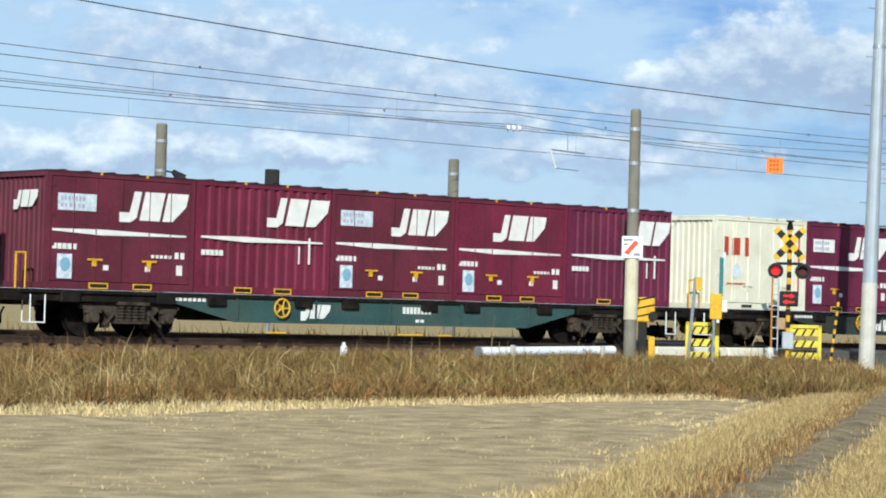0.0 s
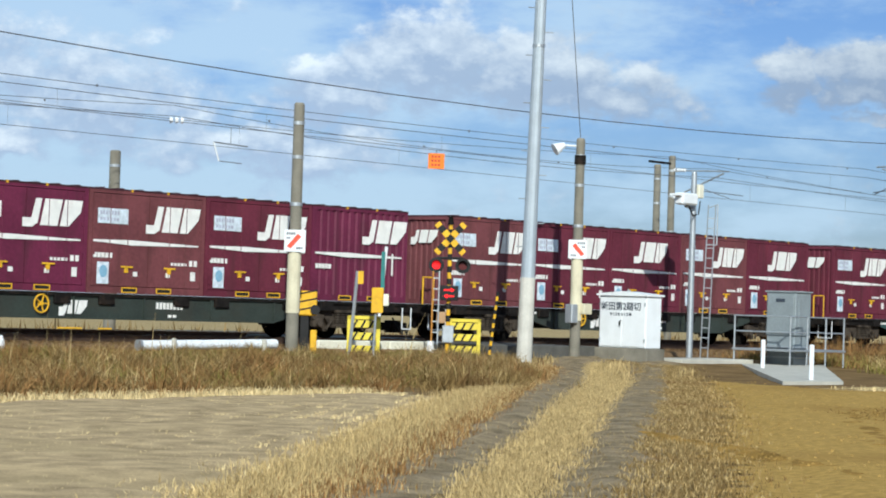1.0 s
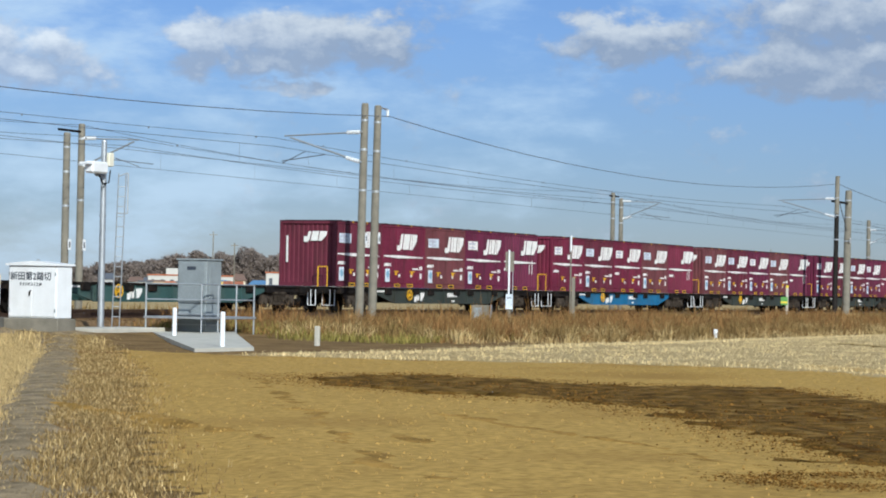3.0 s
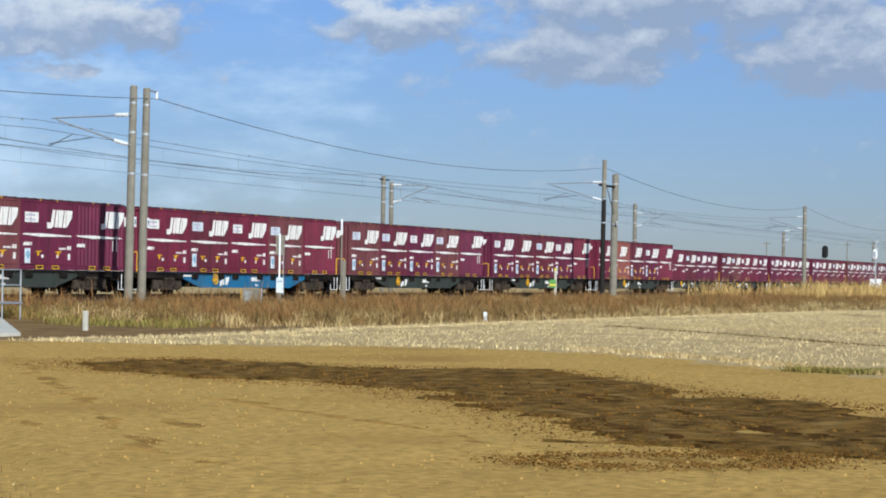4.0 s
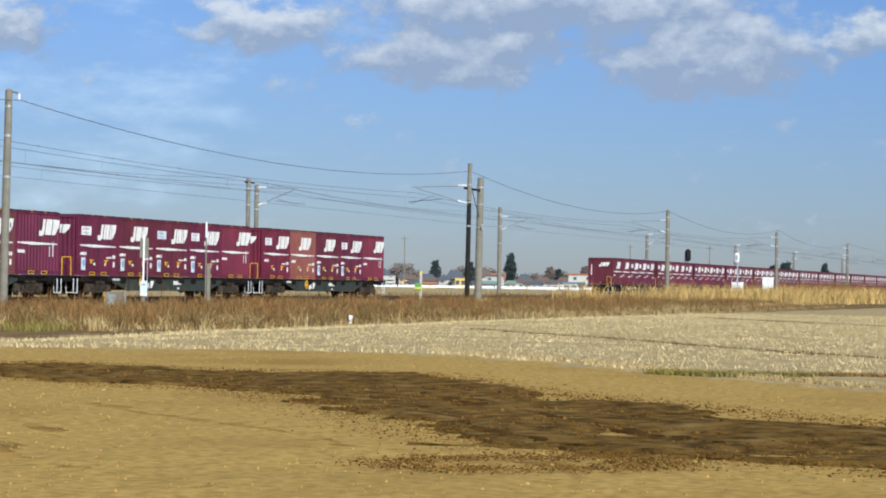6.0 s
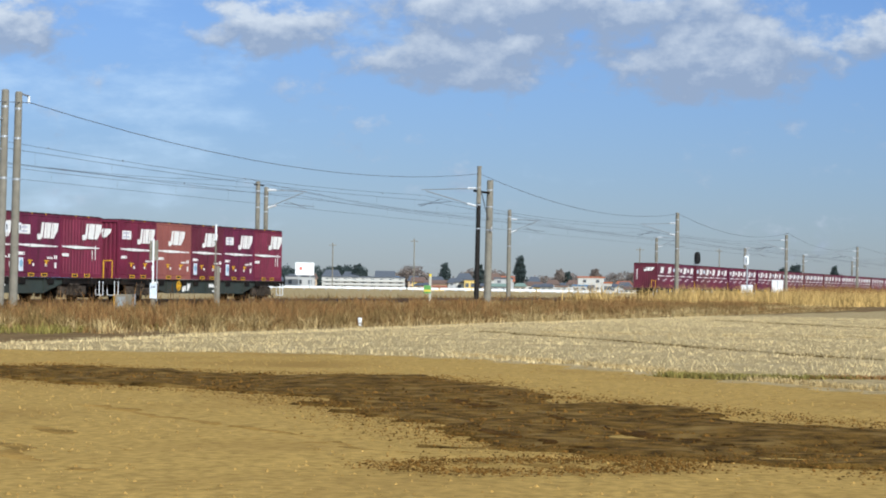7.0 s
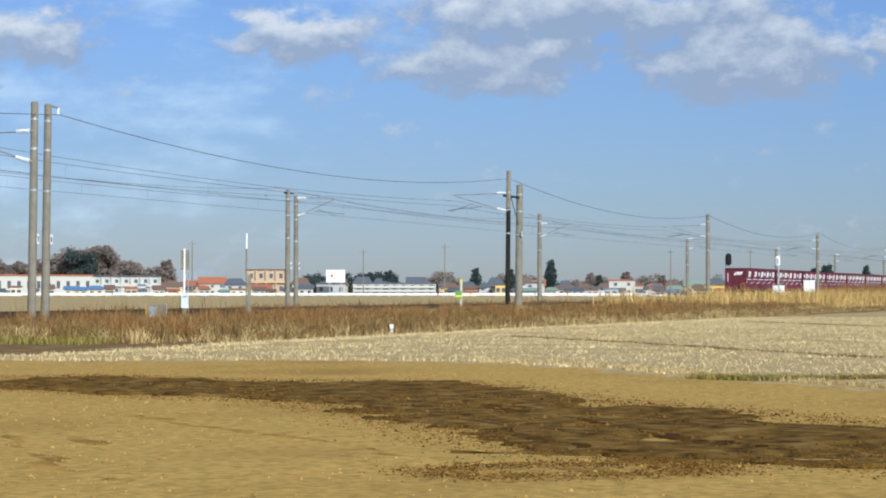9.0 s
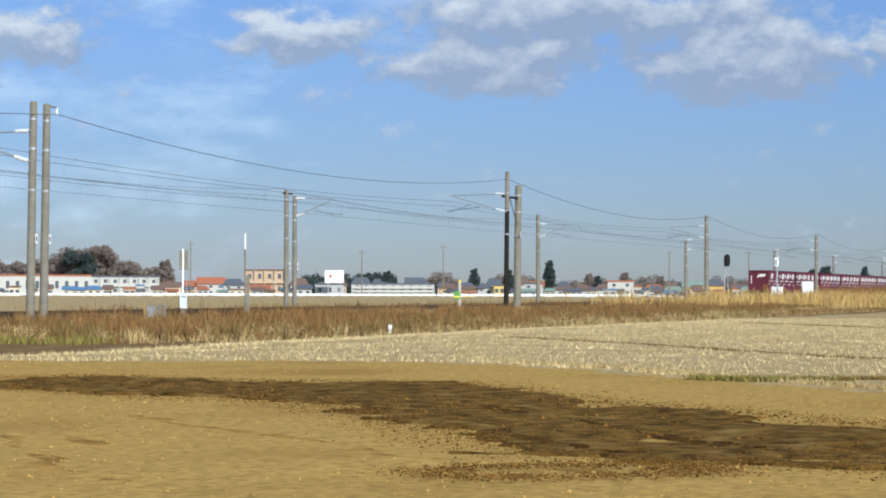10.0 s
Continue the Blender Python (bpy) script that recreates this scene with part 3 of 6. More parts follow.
    ex, ez = (HL - 1.78, 1.58) if kind == "ribbed" else (HL - 1.92 + rnd.choice((0, -0.55, 0)), 1.52)
    marks("emblem", emblem(ex, ez, 1.66, 0.62), MARK, "white company mark")
    sx0, sx1 = -HL + 0.14, HL - 0.22
    mid = sx0 + 1.2
    marks("stripe", [((sx0, 1.22), (mid, 1.16), (sx1, 1.20), (sx1, 1.235), (mid, 1.285), (sx0, 1.265))], MARK, "white tapering stripe")
    if kind != "ribbed":
        if ex > -HL + 1.6 or rnd.random() < 0.5:
            pw = rnd.uniform(0.85, 1.0)
            marks("placard", [rect(-HL + 0.26, 1.66, min(pw, ex + HL - 0.32), 0.36)], rnd.choice((LABEL_BLUE, MARK, MARK)), "white placard with faint writing")
            if not far:
                part("lettering", plate(*bars(-HL + 0.32, 1.87, 0.62, 0.09, 7), *bars(-HL + 0.32, 1.72, 0.62, 0.08, 6), y0=face - 0.018, y1=face - 0.012), PLACARD_INK, c, "faint grey writing")
        if rnd.random() < 0.6 and not far:
            marks("document_panel", [rect(-HL + 0.28, 0.22, 0.38, 0.52)], LABEL_BLUE, "pale sheet with a blue emblem")
            bm = bmesh.new()
            extrude_xz(bm, [(-HL + 0.47 + 0.12 * math.cos(k * math.tau / 16), 0.52 + 0.15 * math.sin(k * math.tau / 16)) for k in range(16)], face - 0.018, face - 0.012)
            part("emblem", bm, DOT_BLUE, c)
        marks("lettering", bars(HL - 1.1, 0.72, 0.55, 0.07, 5) + bars(HL - 0.5, 0.72, 0.3, 0.14, 2), MARK)
        if not far:
            marks("tag", [rect(HL - 0.45, 0.36, 0.15, 0.22), rect(-0.45, 0.42, 0.13, 0.11), rect(0.6, 0.42, 0.13, 0.11)], MARK)
    else:
        marks("lettering", bars(HL - 0.9, 0.72, 0.06, 0.4, 1) + bars(HL - 0.62, 0.72, 0.08, 0.6, 1), MARK)
    marks("lettering", bars(-HL + 0.16, 0.84, 0.6, 0.12, 5, 0.2), MARK)
    # mark on the end wall
    bm = bmesh.new()
    for o in emblem(-0.15, 1.72, 0.95, 0.36):
        extrude_xz(bm, o, 0, 0.012)
    bm.transform(Matrix.Translation((-HL - 0.004, 0, 0)) @ Matrix.Rotation(-math.pi / 2, 4, "Z"))
    part("emblem", bm, MARK, c)
    bm = plate(*[((-HW + 0.3, 0.9), (-HW + 0.38, 0.9), (-HW + 0.38, 1.9), (-HW + 0.3, 1.9))], y0=0, y1=0.012)
    bm.transform(Matrix.Translation((-HL - 0.004, 0, 0)) @ Matrix.Rotation(-math.pi / 2, 4, "Z"))
    part("lettering", bm, MARK, c)
    return c


def make_wagon(paint, label):
    w = thing("container_wagon", label, "freight wagon")
    top = 1.0
    for y in (-1.12, 1.12):
        s = -1 if y < 0 else 1
        bm = bmesh.new()
        extrude_xz(bm, [(-6.0, top - 0.075), (-6.0, top - 0.24), (-4.4, top - 0.62), (4.4, top - 0.62), (6.0, top - 0.24), (6.0, top - 0.075)], y - 0.03, y + 0.03)
        e = bmesh.new()
        box(e, -9.9, 9.9, *sorted((y - s * 0.02, y + s * 0.09)), top - 0.075, top)
        for q in (-1, 1):
            box(e, *sorted((q * 6.0, q * 9.9)), y - 0.03, y + 0.03, top - 0.24, top - 0.075)
        part("deck_edge", e, DARK_STEEL, w, "grimy black deck edge")
        box(bm, -4.4, 4.4, *sorted((y + s * 0.03, y + s * 0.09)), top - 0.62, top - 0.57)
        for k in range(5):
            x = -4.4 + 2.2 * k
            z = top - 0.55
            box(bm, x - 0.02, x + 0.02, *sorted((y + s * 0.03, y + s * 0.08)), z, top - 0.07)
        part("side_sill", bm, paint, w)
    bm = bmesh.new()
    for k in range(19):
        x = -9.72 + k * 1.08
        box(bm, x - 0.06, x + 0.06, -1.08, 1.08, top - 0.16, top - 0.01)
    box(bm, -9.9, 9.9, -0.3, 0.3, top - 0.35, top - 0.02)
    box(bm, -9.95, -9.85, -1.15, 1.15, top - 0.25, top)
    box(bm, 9.85, 9.95, -1.15, 1.15, top - 0.25, top)
    part("underframe", bm, DARK_STEEL, w)
    for k in range(5):          # container lock blocks
        for dx in (-1.2, 1.2):
            part("lock_block", boxed((k * 3.75 - 7.5 + dx - 0.24, k * 3.75 - 7.5 + dx + 0.24, -1.23, -1.12, top - 0.27, top - 0.005), bevel=0.02), DARK_STEEL, w)
    bm = bmesh.new()
    for x in (-2.4, -1.2, 0.6, 2.6):
        tube(bm, (x - 0.35, -0.75, 0.55), (x + 0.35, -0.75, 0.55), 0.16, seg=12)
    box(bm, -0.4, 0.2, -0.95, -0.5, 0.42, 0.72, bevel=0.02)
    part("air_tanks", bm, DARK_STEEL, w)
    for x in (-10.2, 10.2):
        s = 1 if x > 0 else -1
        part("coupler", boxed((*sorted((x, x - s * 0.5)), -0.11, 0.11, 0.24, 0.46), (*sorted((x + s * 0.05, x - s * 0.15)), -0.18, 0.18, 0.18, 0.52), bevel=0.02), DARK_STEEL, w)
        bm = bmesh.new()
        tube(bm, (x - s * 0.4, -0.35, 0.6), (x - s * 0.1, -0.45, 0.15), 0.025, seg=6)
        tube(bm, (x - s * 0.1, -0.45, 0.15), (x + s * 0.0, -0.45, 0.4), 0.025, seg=6)
        part("brake_hose", bm, BLACK, w)
        bm = bmesh.new()
        for yy in (-1.18, -0.85):
            tube(bm, (x - s * 0.55, yy, 0.88), (x - s * 0.55, yy, 0.3), 0.016, seg=6)
        tube(bm, (x - s * 0.55, -1.18, 0.3), (x - s * 0.55, -0.85, 0.3), 0.016, seg=6)
        tube(bm, (x - s * 0.9, -1.18, 0.3), (x - s * 0.55, -1.18, 0.3), 0.016, seg=6)
        tube(bm, (x - s * 0.9, -1.18, 0.88), (x - s * 0.9, -1.18, 0.3), 0.016, seg=6)
        part("step", bm, WHITE, w, "white shunter's step")
    bm = bmesh.new()
    for k in range(16):
        a, b = k * math.tau / 16, (k + 1) * math.tau / 16
        tube(bm, (-3.2 + 0.21 * math.cos(a), -1.24, 0.72 + 0.21 * math.sin(a)), (-3.2 + 0.21 * math.cos(b), -1.24, 0.72 + 0.21 * math.sin(b)), 0.022, seg=6, caps=False)
    for k in range(5):
        a = k * math.tau / 5
        tube(bm, (-3.2, -1.24, 0.72), (-3.2 + 0.2 * math.cos(a), -1.24, 0.72 + 0.2 * math.sin(a)), 0.018, seg=5)
    tube(bm, (-3.2, -1.14, 0.72), (-3.2, -1.27, 0.72), 0.05, seg=8)
    part("brake_wheel", bm, YELLOW, w, "yellow handbrake wheel")
    part("emblem", plate(*emblem(-2.6, 0.5, 0.8, 0.32), y0=-1.166, y1=-1.15), MARK, w, "white company mark")
    part("lettering", plate(*bars(0.4, 0.66, 0.9, 0.16, 8), *bars(0.8, 0.46, 0.3, 0.07, 2), y0=-1.166, y1=-1.15), MARK, w)
    part("lettering", plate(*bars(-6.2, 0.82, 1.0, 0.07, 8), y0=-1.166, y1=-1.15), MARK, w)
    part("grab_rail", tubes(((-9.75, -1.1, 1.0), (-9.75, -1.1, 1.75), 0.018), ((-9.75, -1.1, 1.75), (-9.75, -0.7, 1.75), 0.025), ((-9.75, -0.7, 1.75), (-9.75, -0.7, 1.0), 0.025), seg=6), YELLOW, w, "yellow end grab rail")
    for x in (-7.1, 7.1):
        bg = link_mesh("bogie", bogie_frame(), BOGIE, w, "grimy cast bogie", pose(x, 0, 0))
        for dx in (-0.95, 0.95):
            link_mesh("wheelset", wheelset(), WHEEL_BLACK, bg, at=pose(dx, 0, 0.43))
            for y in (-0.98, 0.98):
                part("axle_box", boxed((dx - 0.15, dx + 0.15, y - 0.09, y + 0.09, 0.3, 0.58), bevel=0.03), BOGIE, bg)
    return w


SHARED = {}


def bogie_frame():
    if "bogie" not in SHARED:
        bm = bmesh.new()
        for y in (-0.98, 0.98):
            o = 1 if y > 0 else -1
            extrude_xz(bm, [(-1.25, 0.60), (-0.72, 0.60), (-0.42, 0.30), (0.42, 0.30), (0.72, 0.60), (1.25, 0.60), (1.25, 0.70), (0.62, 0.80), (-0.62, 0.80), (-1.25, 0.70)], y - 0.05, y + 0.05)
            for x in (-0.27, -0.09, 0.09, 0.27):
                for k in range(5):      # coil springs
                    tube(bm, (x, y + o * 0.11, 0.37 + 0.066 * k), (x, y + o * 0.11, 0.405 + 0.066 * k), 0.075, seg=8)
            box(bm, -0.4, 0.4, *sorted((y + o * 0.04, y + o * 0.2)), 0.30, 0.36)
            box(bm, -0.4, 0.4, *sorted((y + o * 0.04, y + o * 0.2)), 0.70, 0.77)
            for q in (-1, 1):
                tube(bm, (q * 0.95, y, 0.43), (q * 0.95, y + o * 0.17, 0.43), 0.13, 0.11, seg=12)
                box(bm, q * 0.95 - 0.2, q * 0.95 + 0.2, *sorted((y, y + o * 0.1)), 0.52, 0.66)
                tube(bm, (q * 0.45, y + o * 0.1, 0.5), (q * 0.72, y + o * 0.14, 0.24), 0.04, seg=6)
                box(bm, q * 0.5 - 0.06, q * 0.5 + 0.06, *sorted((y - o * 0.3, y - o * 0.1)), 0.2, 0.6)
        box(bm, -0.25, 0.25, -0.95, 0.95, 0.45, 0.72)
        me = bpy.data.meshes.new("bogie")
        bmesh.ops.recalc_face_normals(bm, faces=bm.faces)
        bm.to_mesh(me)
        bm.free()
        SHARED["bogie"] = me
    return SHARED["bogie"]


def wheelset():
    if "wheelset" not in SHARED:
        bm = bmesh.new()
        tube(bm, (0, -1.0, 0), (0, 1.0, 0), 0.08, seg=10)
        for s in (-1, 1):
            tube(bm, (0, s * 0.50, 0), (0, s * 0.53, 0), 0.46, seg=24)
            tube(bm, (0, s * 0.53, 0), (0, s * 0.64, 0), 0.43, seg=24)
            for k in range(3):
                a = k * math.tau / 3
                tube(bm, (0.25 * math.cos(a), s * 0.63, 0.25 * math.sin(a)), (0.25 * math.cos(a), s * 0.655, 0.25 * math.sin(a)), 0.05, seg=8)
        me = bpy.data.meshes.new("wheelset")
        bmesh.ops.recalc_face_normals(bm, faces=bm.faces)
        bm.to_mesh(me)
        bm.free()
        SHARED["wheelset"] = me
    return SHARED["wheelset"]


CAR = 20.4
TRAINS = []     # (thing, x behind the reference point, track centre, height, which train)
PROTO = {}
LOOKS = (("doors", 0, "deep maroon steel freight container with double side doors", 1), ("doors", 1, "bright maroon steel freight container with double side doors", 2),
         ("doors", 2, "faded maroon steel freight container with double side doors", 3), ("doors", 3, "plum-red steel freight container with double side doors", 4),
         ("ribbed", 1, "maroon corrugated freight container with plain sides", 5), ("ribbed", 3, "plum-red corrugated freight container with plain sides", 6),
         ("doors", 0, "deep maroon steel freight container with a faint placard", 7), ("doors", 1, "bright maroon freight container with shifted white mark", 9))
for i, (kind, tint, lab, seed) in enumerate(LOOKS):
    PROTO[i] = make_container(kind, MAROON[tint], lab, seed)
PROTO["white"] = make_container("white", CREAM, "cream-white steel freight container with ribbed doors", 8)
PROTO["pink"] = make_container("doors", PINKISH, "sun-faded pinkish freight container with double doors", 11)
WAGONS = {"green": make_wagon(WAGON_GREEN, "grey-green low container wagon with grimy bogies"),
          "teal": make_wagon(WAGON_TEAL, "dull teal low container wagon with grimy bogies"),
          "blue": make_wagon(WAGON_BLUE, "blue low container wagon with grimy bogies")}
USED = set()


def take(store, key, group, m):
    """The built thing itself the first time, then copies of it."""
    src = store[key]
    if id(src) in USED:
        ob = copy_thing(src, m)
    else:
        USED.add(id(src))
        src.matrix_basis = m
        ob = src
    return tagged(ob, group=group)


def build_train(which, y, paints, loads, sign, protos=None):
    """Wagons along the track; offsets are measured from the reference end."""
    for k, (paint, load) in enumerate(zip(paints, loads)):
        mid = sign * (9.36 + k * CAR)
        TRAINS.append((take(WAGONS, paint, "wagons of the %s train" % which, pose(0, y, RAIL)), mid, y, RAIL, which))
        for j, c in enumerate(load):
            if c is None:
                continue
            TRAINS.append((take(protos or PROTO, c, "containers on the %s train" % which, pose(0, y, RAIL + 1.012)), mid + (j - 2) * 3.75, y, RAIL + 1.012, which))


NEAR_LOADS = (    # last wagon first, each load from the front of the train to its back
    (1, "pink", 6, 3, 4), (3, 6, 0, 3, 4), (2, 0, 3, 2, 5), (1, 0, 1, 2, 4), (0, 7, 2, 3, 5), (None,) * 5,
    (0, 1, 6, 7, 1), (2, 0, 6, 2, 6), ("white", 3, 2, 0, 5), (0, 4, 0, 7, 5), (3, 0, 4, 2, 7), (0, 1, 6, 2, 3))
build_train("near", NEAR_Y, ("green", "green", "green", "blue", "green", "teal", "teal", "green", "green", "teal", "green", "green"), NEAR_LOADS, -1)
rnd = random.Random(5)
FAR_PROTO = {i: make_container(kind, MAROON[tint], lab, seed, True) for i, (kind, tint, lab, seed) in enumerate(LOOKS) if kind == "doors"}
FAR_LOADS = [tuple(rnd.choice((0, 1, 2, 3, 6, 7, 1, 3)) for _ in range(5)) for _ in range(15)]
build_train("far", FAR_Y, ["green"] * 15, FAR_LOADS, 1, FAR_PROTO)

# ---- poles and overhead line ----
def pole(name, x, y, top, r0, r1, material, label, lean=(0, 0), seg=14, group=""):
    """A tapered round pole with a cap and steel bands; top is its height above the field."""
    z0 = gz(x, y) - 0.25
    p = thing(name, label, "pole", pose(x, y, z0), group)
    h = top - z0
    part("shaft", tubes(((0, 0, 0), (lean[0], lean[1], h), r0, r1), seg=seg), material, p, smooth=False)
    part("cap", tubes(((lean[0], lean[1], h), (lean[0], lean[1], h + 0.05), r1 * 1.02, r1 * 0.8), seg=seg), material, p)
    for f in (0.62, 0.8, 0.93):
        c = Vector((lean[0], lean[1], h)) * f
        r = r0 + (r1 - r0) * f + 0.012
        part("steel_band", tubes((c - Vector((0, 0, 0.04)), c + Vector((0, 0, 0.04)), r, r), seg=seg), GALV, p)
    return p


def plaque(p, x, z, w, h, y, material=None):
    part("number_plate", boxed((x - w / 2, x + w / 2, y - 0.012, y, z - h / 2, z + h / 2)), material or WHITE, p, "small white plate")
    part("mark", boxed((x - w / 5, x + w / 5, y - 0.018, y - 0.012, z - h / 4, z + h / 4)), TEXT_DARK, p)


def bracket(p, y_sign, z, reach):
    """A swivelling arm with white insulators that carries the contact line."""
    s = y_sign
    part("top_tube", tubes(((0, 0, z + 1.0), (0.15, s * reach * 0.98, z + 0.92), 0.03), seg=7), GALV, p)
    part("strut", tubes(((0, 0, z - 0.1), (0.1, s * reach * 0.9, z + 0.85), 0.035), seg=7), GALV, p)
    part("registration_arm", tubes(((0.0, s * reach * 0.45, z + 0.2), (0.6, s * (reach + 0.3), z + 0.02), 0.018), seg=6), WIRE, p)
    part("steady_arm", tubes(((-0.5, s * reach * 0.6, z + 0.3), (0.1, s * reach, z - 0.1), 0.015), seg=6), WIRE, p)
    for zz in (z + 1.0, z - 0.1):
        bm = bmesh.new()
        d = (0.82 + (0.1 if zz < z else 0)) * s
        for k in range(5):
            a, b = 0.12 + 0.11 * k, 0.19 + 0.11 * k
            up = (0.35 if zz < z else 0.0)
            tube(bm, (0.0, s * a, zz + up * a * 0.8), (0.0, s * b, zz + up * b * 0.8), 0.075, seg=8)
        part("insulator", bm, WHITE, p, "white ribbed insulator")


def wire(name, pts, r, label, sag=0.0, n=14):
    cu = bpy.data.curves.new(name, "CURVE")
    cu.dimensions, cu.bevel_depth, cu.bevel_resolution = "3D", r, 1
    line = []
    for a, b in zip(pts, pts[1:]):
        a, b = Vector(a), Vector(b)
        for k in range(n + (b == Vector(pts[-1]))):
            u = k / n
            c = a.lerp(b, u)
            c.z -= sag * 4 * u * (1 - u)
            line.append(c)
    sp = cu.splines.new("POLY")
    sp.points.add(len(line) - 1)
    for q, c in zip(sp.points, line):
        q.co = (*c, 1)
    cu.materials.append(WIRE)
    return tagged(new(name, cu), label, "wire")


OLD = "weathered grey concrete overhead line pole"
NEAR_XS = (11.0, 72.0, 132.6, 192.7, 254.4, 319.3, 380, 440)
FAR_XS = (14.0, 43.5, 70.6, 125.85, 181.65, 240.8, 297.0, 350.0, 410)


def line_poles():
    g = "overhead line poles"
    for i, x in enumerate(NEAR_XS):
        if i == 1:      # a close pair
            for dx, m in ((0.0, POLE_GREY), (1.0, POLE_GREY)):
                p = pole("line_pole", x + dx, 39.0, 8.2, 0.16, 0.13, m, OLD + ", one of a close pair", (0.18, 0), group=g)
                plaque(p, 0.07, 3.35, 0.17, 0.36, -0.2)
                if dx:
                    part("cross_arm", tubes(((0.2, 0, 8.2), (0.95, 0, 8.17), 0.035), seg=6), GALV, p)
                    part("post_insulator", tubes(((0.95, 0, 8.17), (0.95, 0, 7.9), 0.05), seg=6), WHITE, p)
                else:
                    bracket(p, 1, 6.2, 3.4)
        elif i == 2:    # a black painted pole beside a grey one
            p = pole("line_pole", x - 1.9, 38.7, 8.0, 0.16, 0.13, POLE_BLACK, "tall black-painted steel pole of the overhead line", (0.25, 0), group=g)
            part("upper_shaft", tubes(((0.2, 0, 6.5), (0.255, 0, 8.75), 0.145, 0.13)), POLE_GREY, p, "bare grey upper part")
            part("cross_arm", tubes(((0.25, 0, 8.68), (0.75, 0, 8.72), 0.04), seg=6), GALV, p)
            bracket(p, 1, 6.4, 3.7)
            q = pole("line_pole", x + 1.5, 39.0, 8.0, 0.24, 0.2, POLE_GREY, OLD + " with a diagonal stay", (0.28, 0), group=g)
            part("stay_bracket", boxed((-3.2, 0.2, -0.05, 0.05, 7.2, 7.32)), DARK_STEEL, q)
            part("stay", tubes(((-1.6, 0, 7.2), (0.0, 0, 5.6), 0.03), seg=6), WIRE, q)
            plaque(q, -0.1, 5.0, 0.18, 0.3, -0.24)
        elif i:
            p = pole("line_pole", x, 39.0, 8.05 if i == 3 else 7.75, 0.2, 0.16, POLE_GREY, OLD, group=g)
            part("cross_arm", tubes(((-0.9, 0, 7.95), (0.5, 0, 7.95), 0.05), seg=6), GALV, p)
            bracket(p, 1, 6.2, 3.4)
            plaque(p, 0, 4.6, 0.2, 0.4, -0.2)
    for i, x in enumerate(FAR_XS):
        if i == 2 or i == 3:
            for dx in (0.0, 0.95 if i == 2 else 1.33):
                p = pole("line_pole", x + dx, 51.0, (7.6 if dx else 7.2) if i == 2 else (7.22 if dx else 7.5), 0.15, 0.13, POLE_GREY, OLD + ", one of a close pair", group=g)
                plaque(p, 0, 3.0, 0.2, 0.42, -0.21)
                if dx:
                    bracket(p, -1, 6.1, 2.6)
                else:
                    part("cross_arm", tubes(((-0.55, 0, 7.35), (0.9, 0, 7.35), 0.05), seg=6), DARK_STEEL, p)
        else:
            p = pole("line_pole", x, 51.0, (7.75, 5.75, 0, 0, 7.85, 6.95, 7.0, 7.0, 7.0)[i], 0.19, 0.16, POLE_GREY, OLD, group=g)
            if i != 1:
                bracket(p, -1, 6.1, 2.6)
    p = pole("line_pole", 33.2, 51.0, 6.05, 0.18, 0.15, POLE_GREY, OLD + " with a small floodlight", group=g)
    part("lamp_arm", tubes(((0, -0.1, 4.85), (0.35, -0.2, 4.8), 0.025), seg=6), DARK_STEEL, p)
    part("floodlight", tubes(((0.28, -0.15, 4.85), (0.52, -0.3, 4.62), 0.06, 0.17), seg=10), BLACK, p, "small black floodlight")
    part("lamp_glass", tubes(((0.52, -0.3, 4.62), (0.535, -0.31, 4.605), 0.15), seg=10), WHITE, p)


def overhead():
    cont, mess = RAIL + 5.4, RAIL + 6.0
    for y, xs, lab in ((NEAR_Y, NEAR_XS, "near"), (FAR_Y, FAR_XS, "far")):
        xs = [-60] + list(xs) + [500, 640]
        wire("contact_wire", [(x, y + (0.2 if k % 2 else -0.2), cont) for k, x in enumerate(xs)], 0.009, "dark copper contact wire over the %s track" % lab, 0.0, 2)
        span = [(x, y, mess + 0.15) for x in xs]
        wire("catenary_wire", span, 0.010, "dark sagging catenary wire over the %s track" % lab, 0.3)
        wire("catenary_wire", [(x, yy + 0.1, zz + 0.32) for x, yy, zz in span], 0.009, "upper catenary wire over the %s track" % lab, 0.42)
        bm = bmesh.new()
        for a, b in zip(xs, xs[1:]):
            k = a + 2.5
            while k < b and k < 280:
                u = (k - a) / (b - a)
                tube(bm, (k, y, cont), (k, y, mess + 0.15 - 0.3 * 4 * u * (1 - u)), 0.004, seg=4, caps=False)
                tube(bm, (k + 1.3, y + 0.1, mess + 0.44 - 0.42 * 4 * u * (1 - u)), (k + 1.3, y + 0.1, mess + 0.5 - 0.42 * 4 * u * (1 - u)), 0.028, seg=5)
                k += 7.0
        tagged(part("wire_dropper", bm, WIRE), "thin droppers between catenary and contact wire", "wire", kind="stuff")
    wire("feeder_wire", [(-60, 38.8, 8.0), (11, 38.8, 8.0), (73.9, 38.9, 7.9), (131.4, 38.8, 8.3), (192.7, 38.9, 8.0), (255, 38.9, 8.0), (319, 38.9, 7.8), (640, 38.9, 8)], 0.014, "thick dark feeder wire along the pole tops", 1.08)
    wire("feeder_wire", [(-60, 51, 7.6), (14, 51, 7.6), (71.5, 51, 7.6), (125, 51, 7.6), (181, 51, 7.6), (236, 51, 7.6), (640, 51, 7.6)], 0.009, "dark feeder wire along the far poles", 0.7)


line_poles()
overhead()

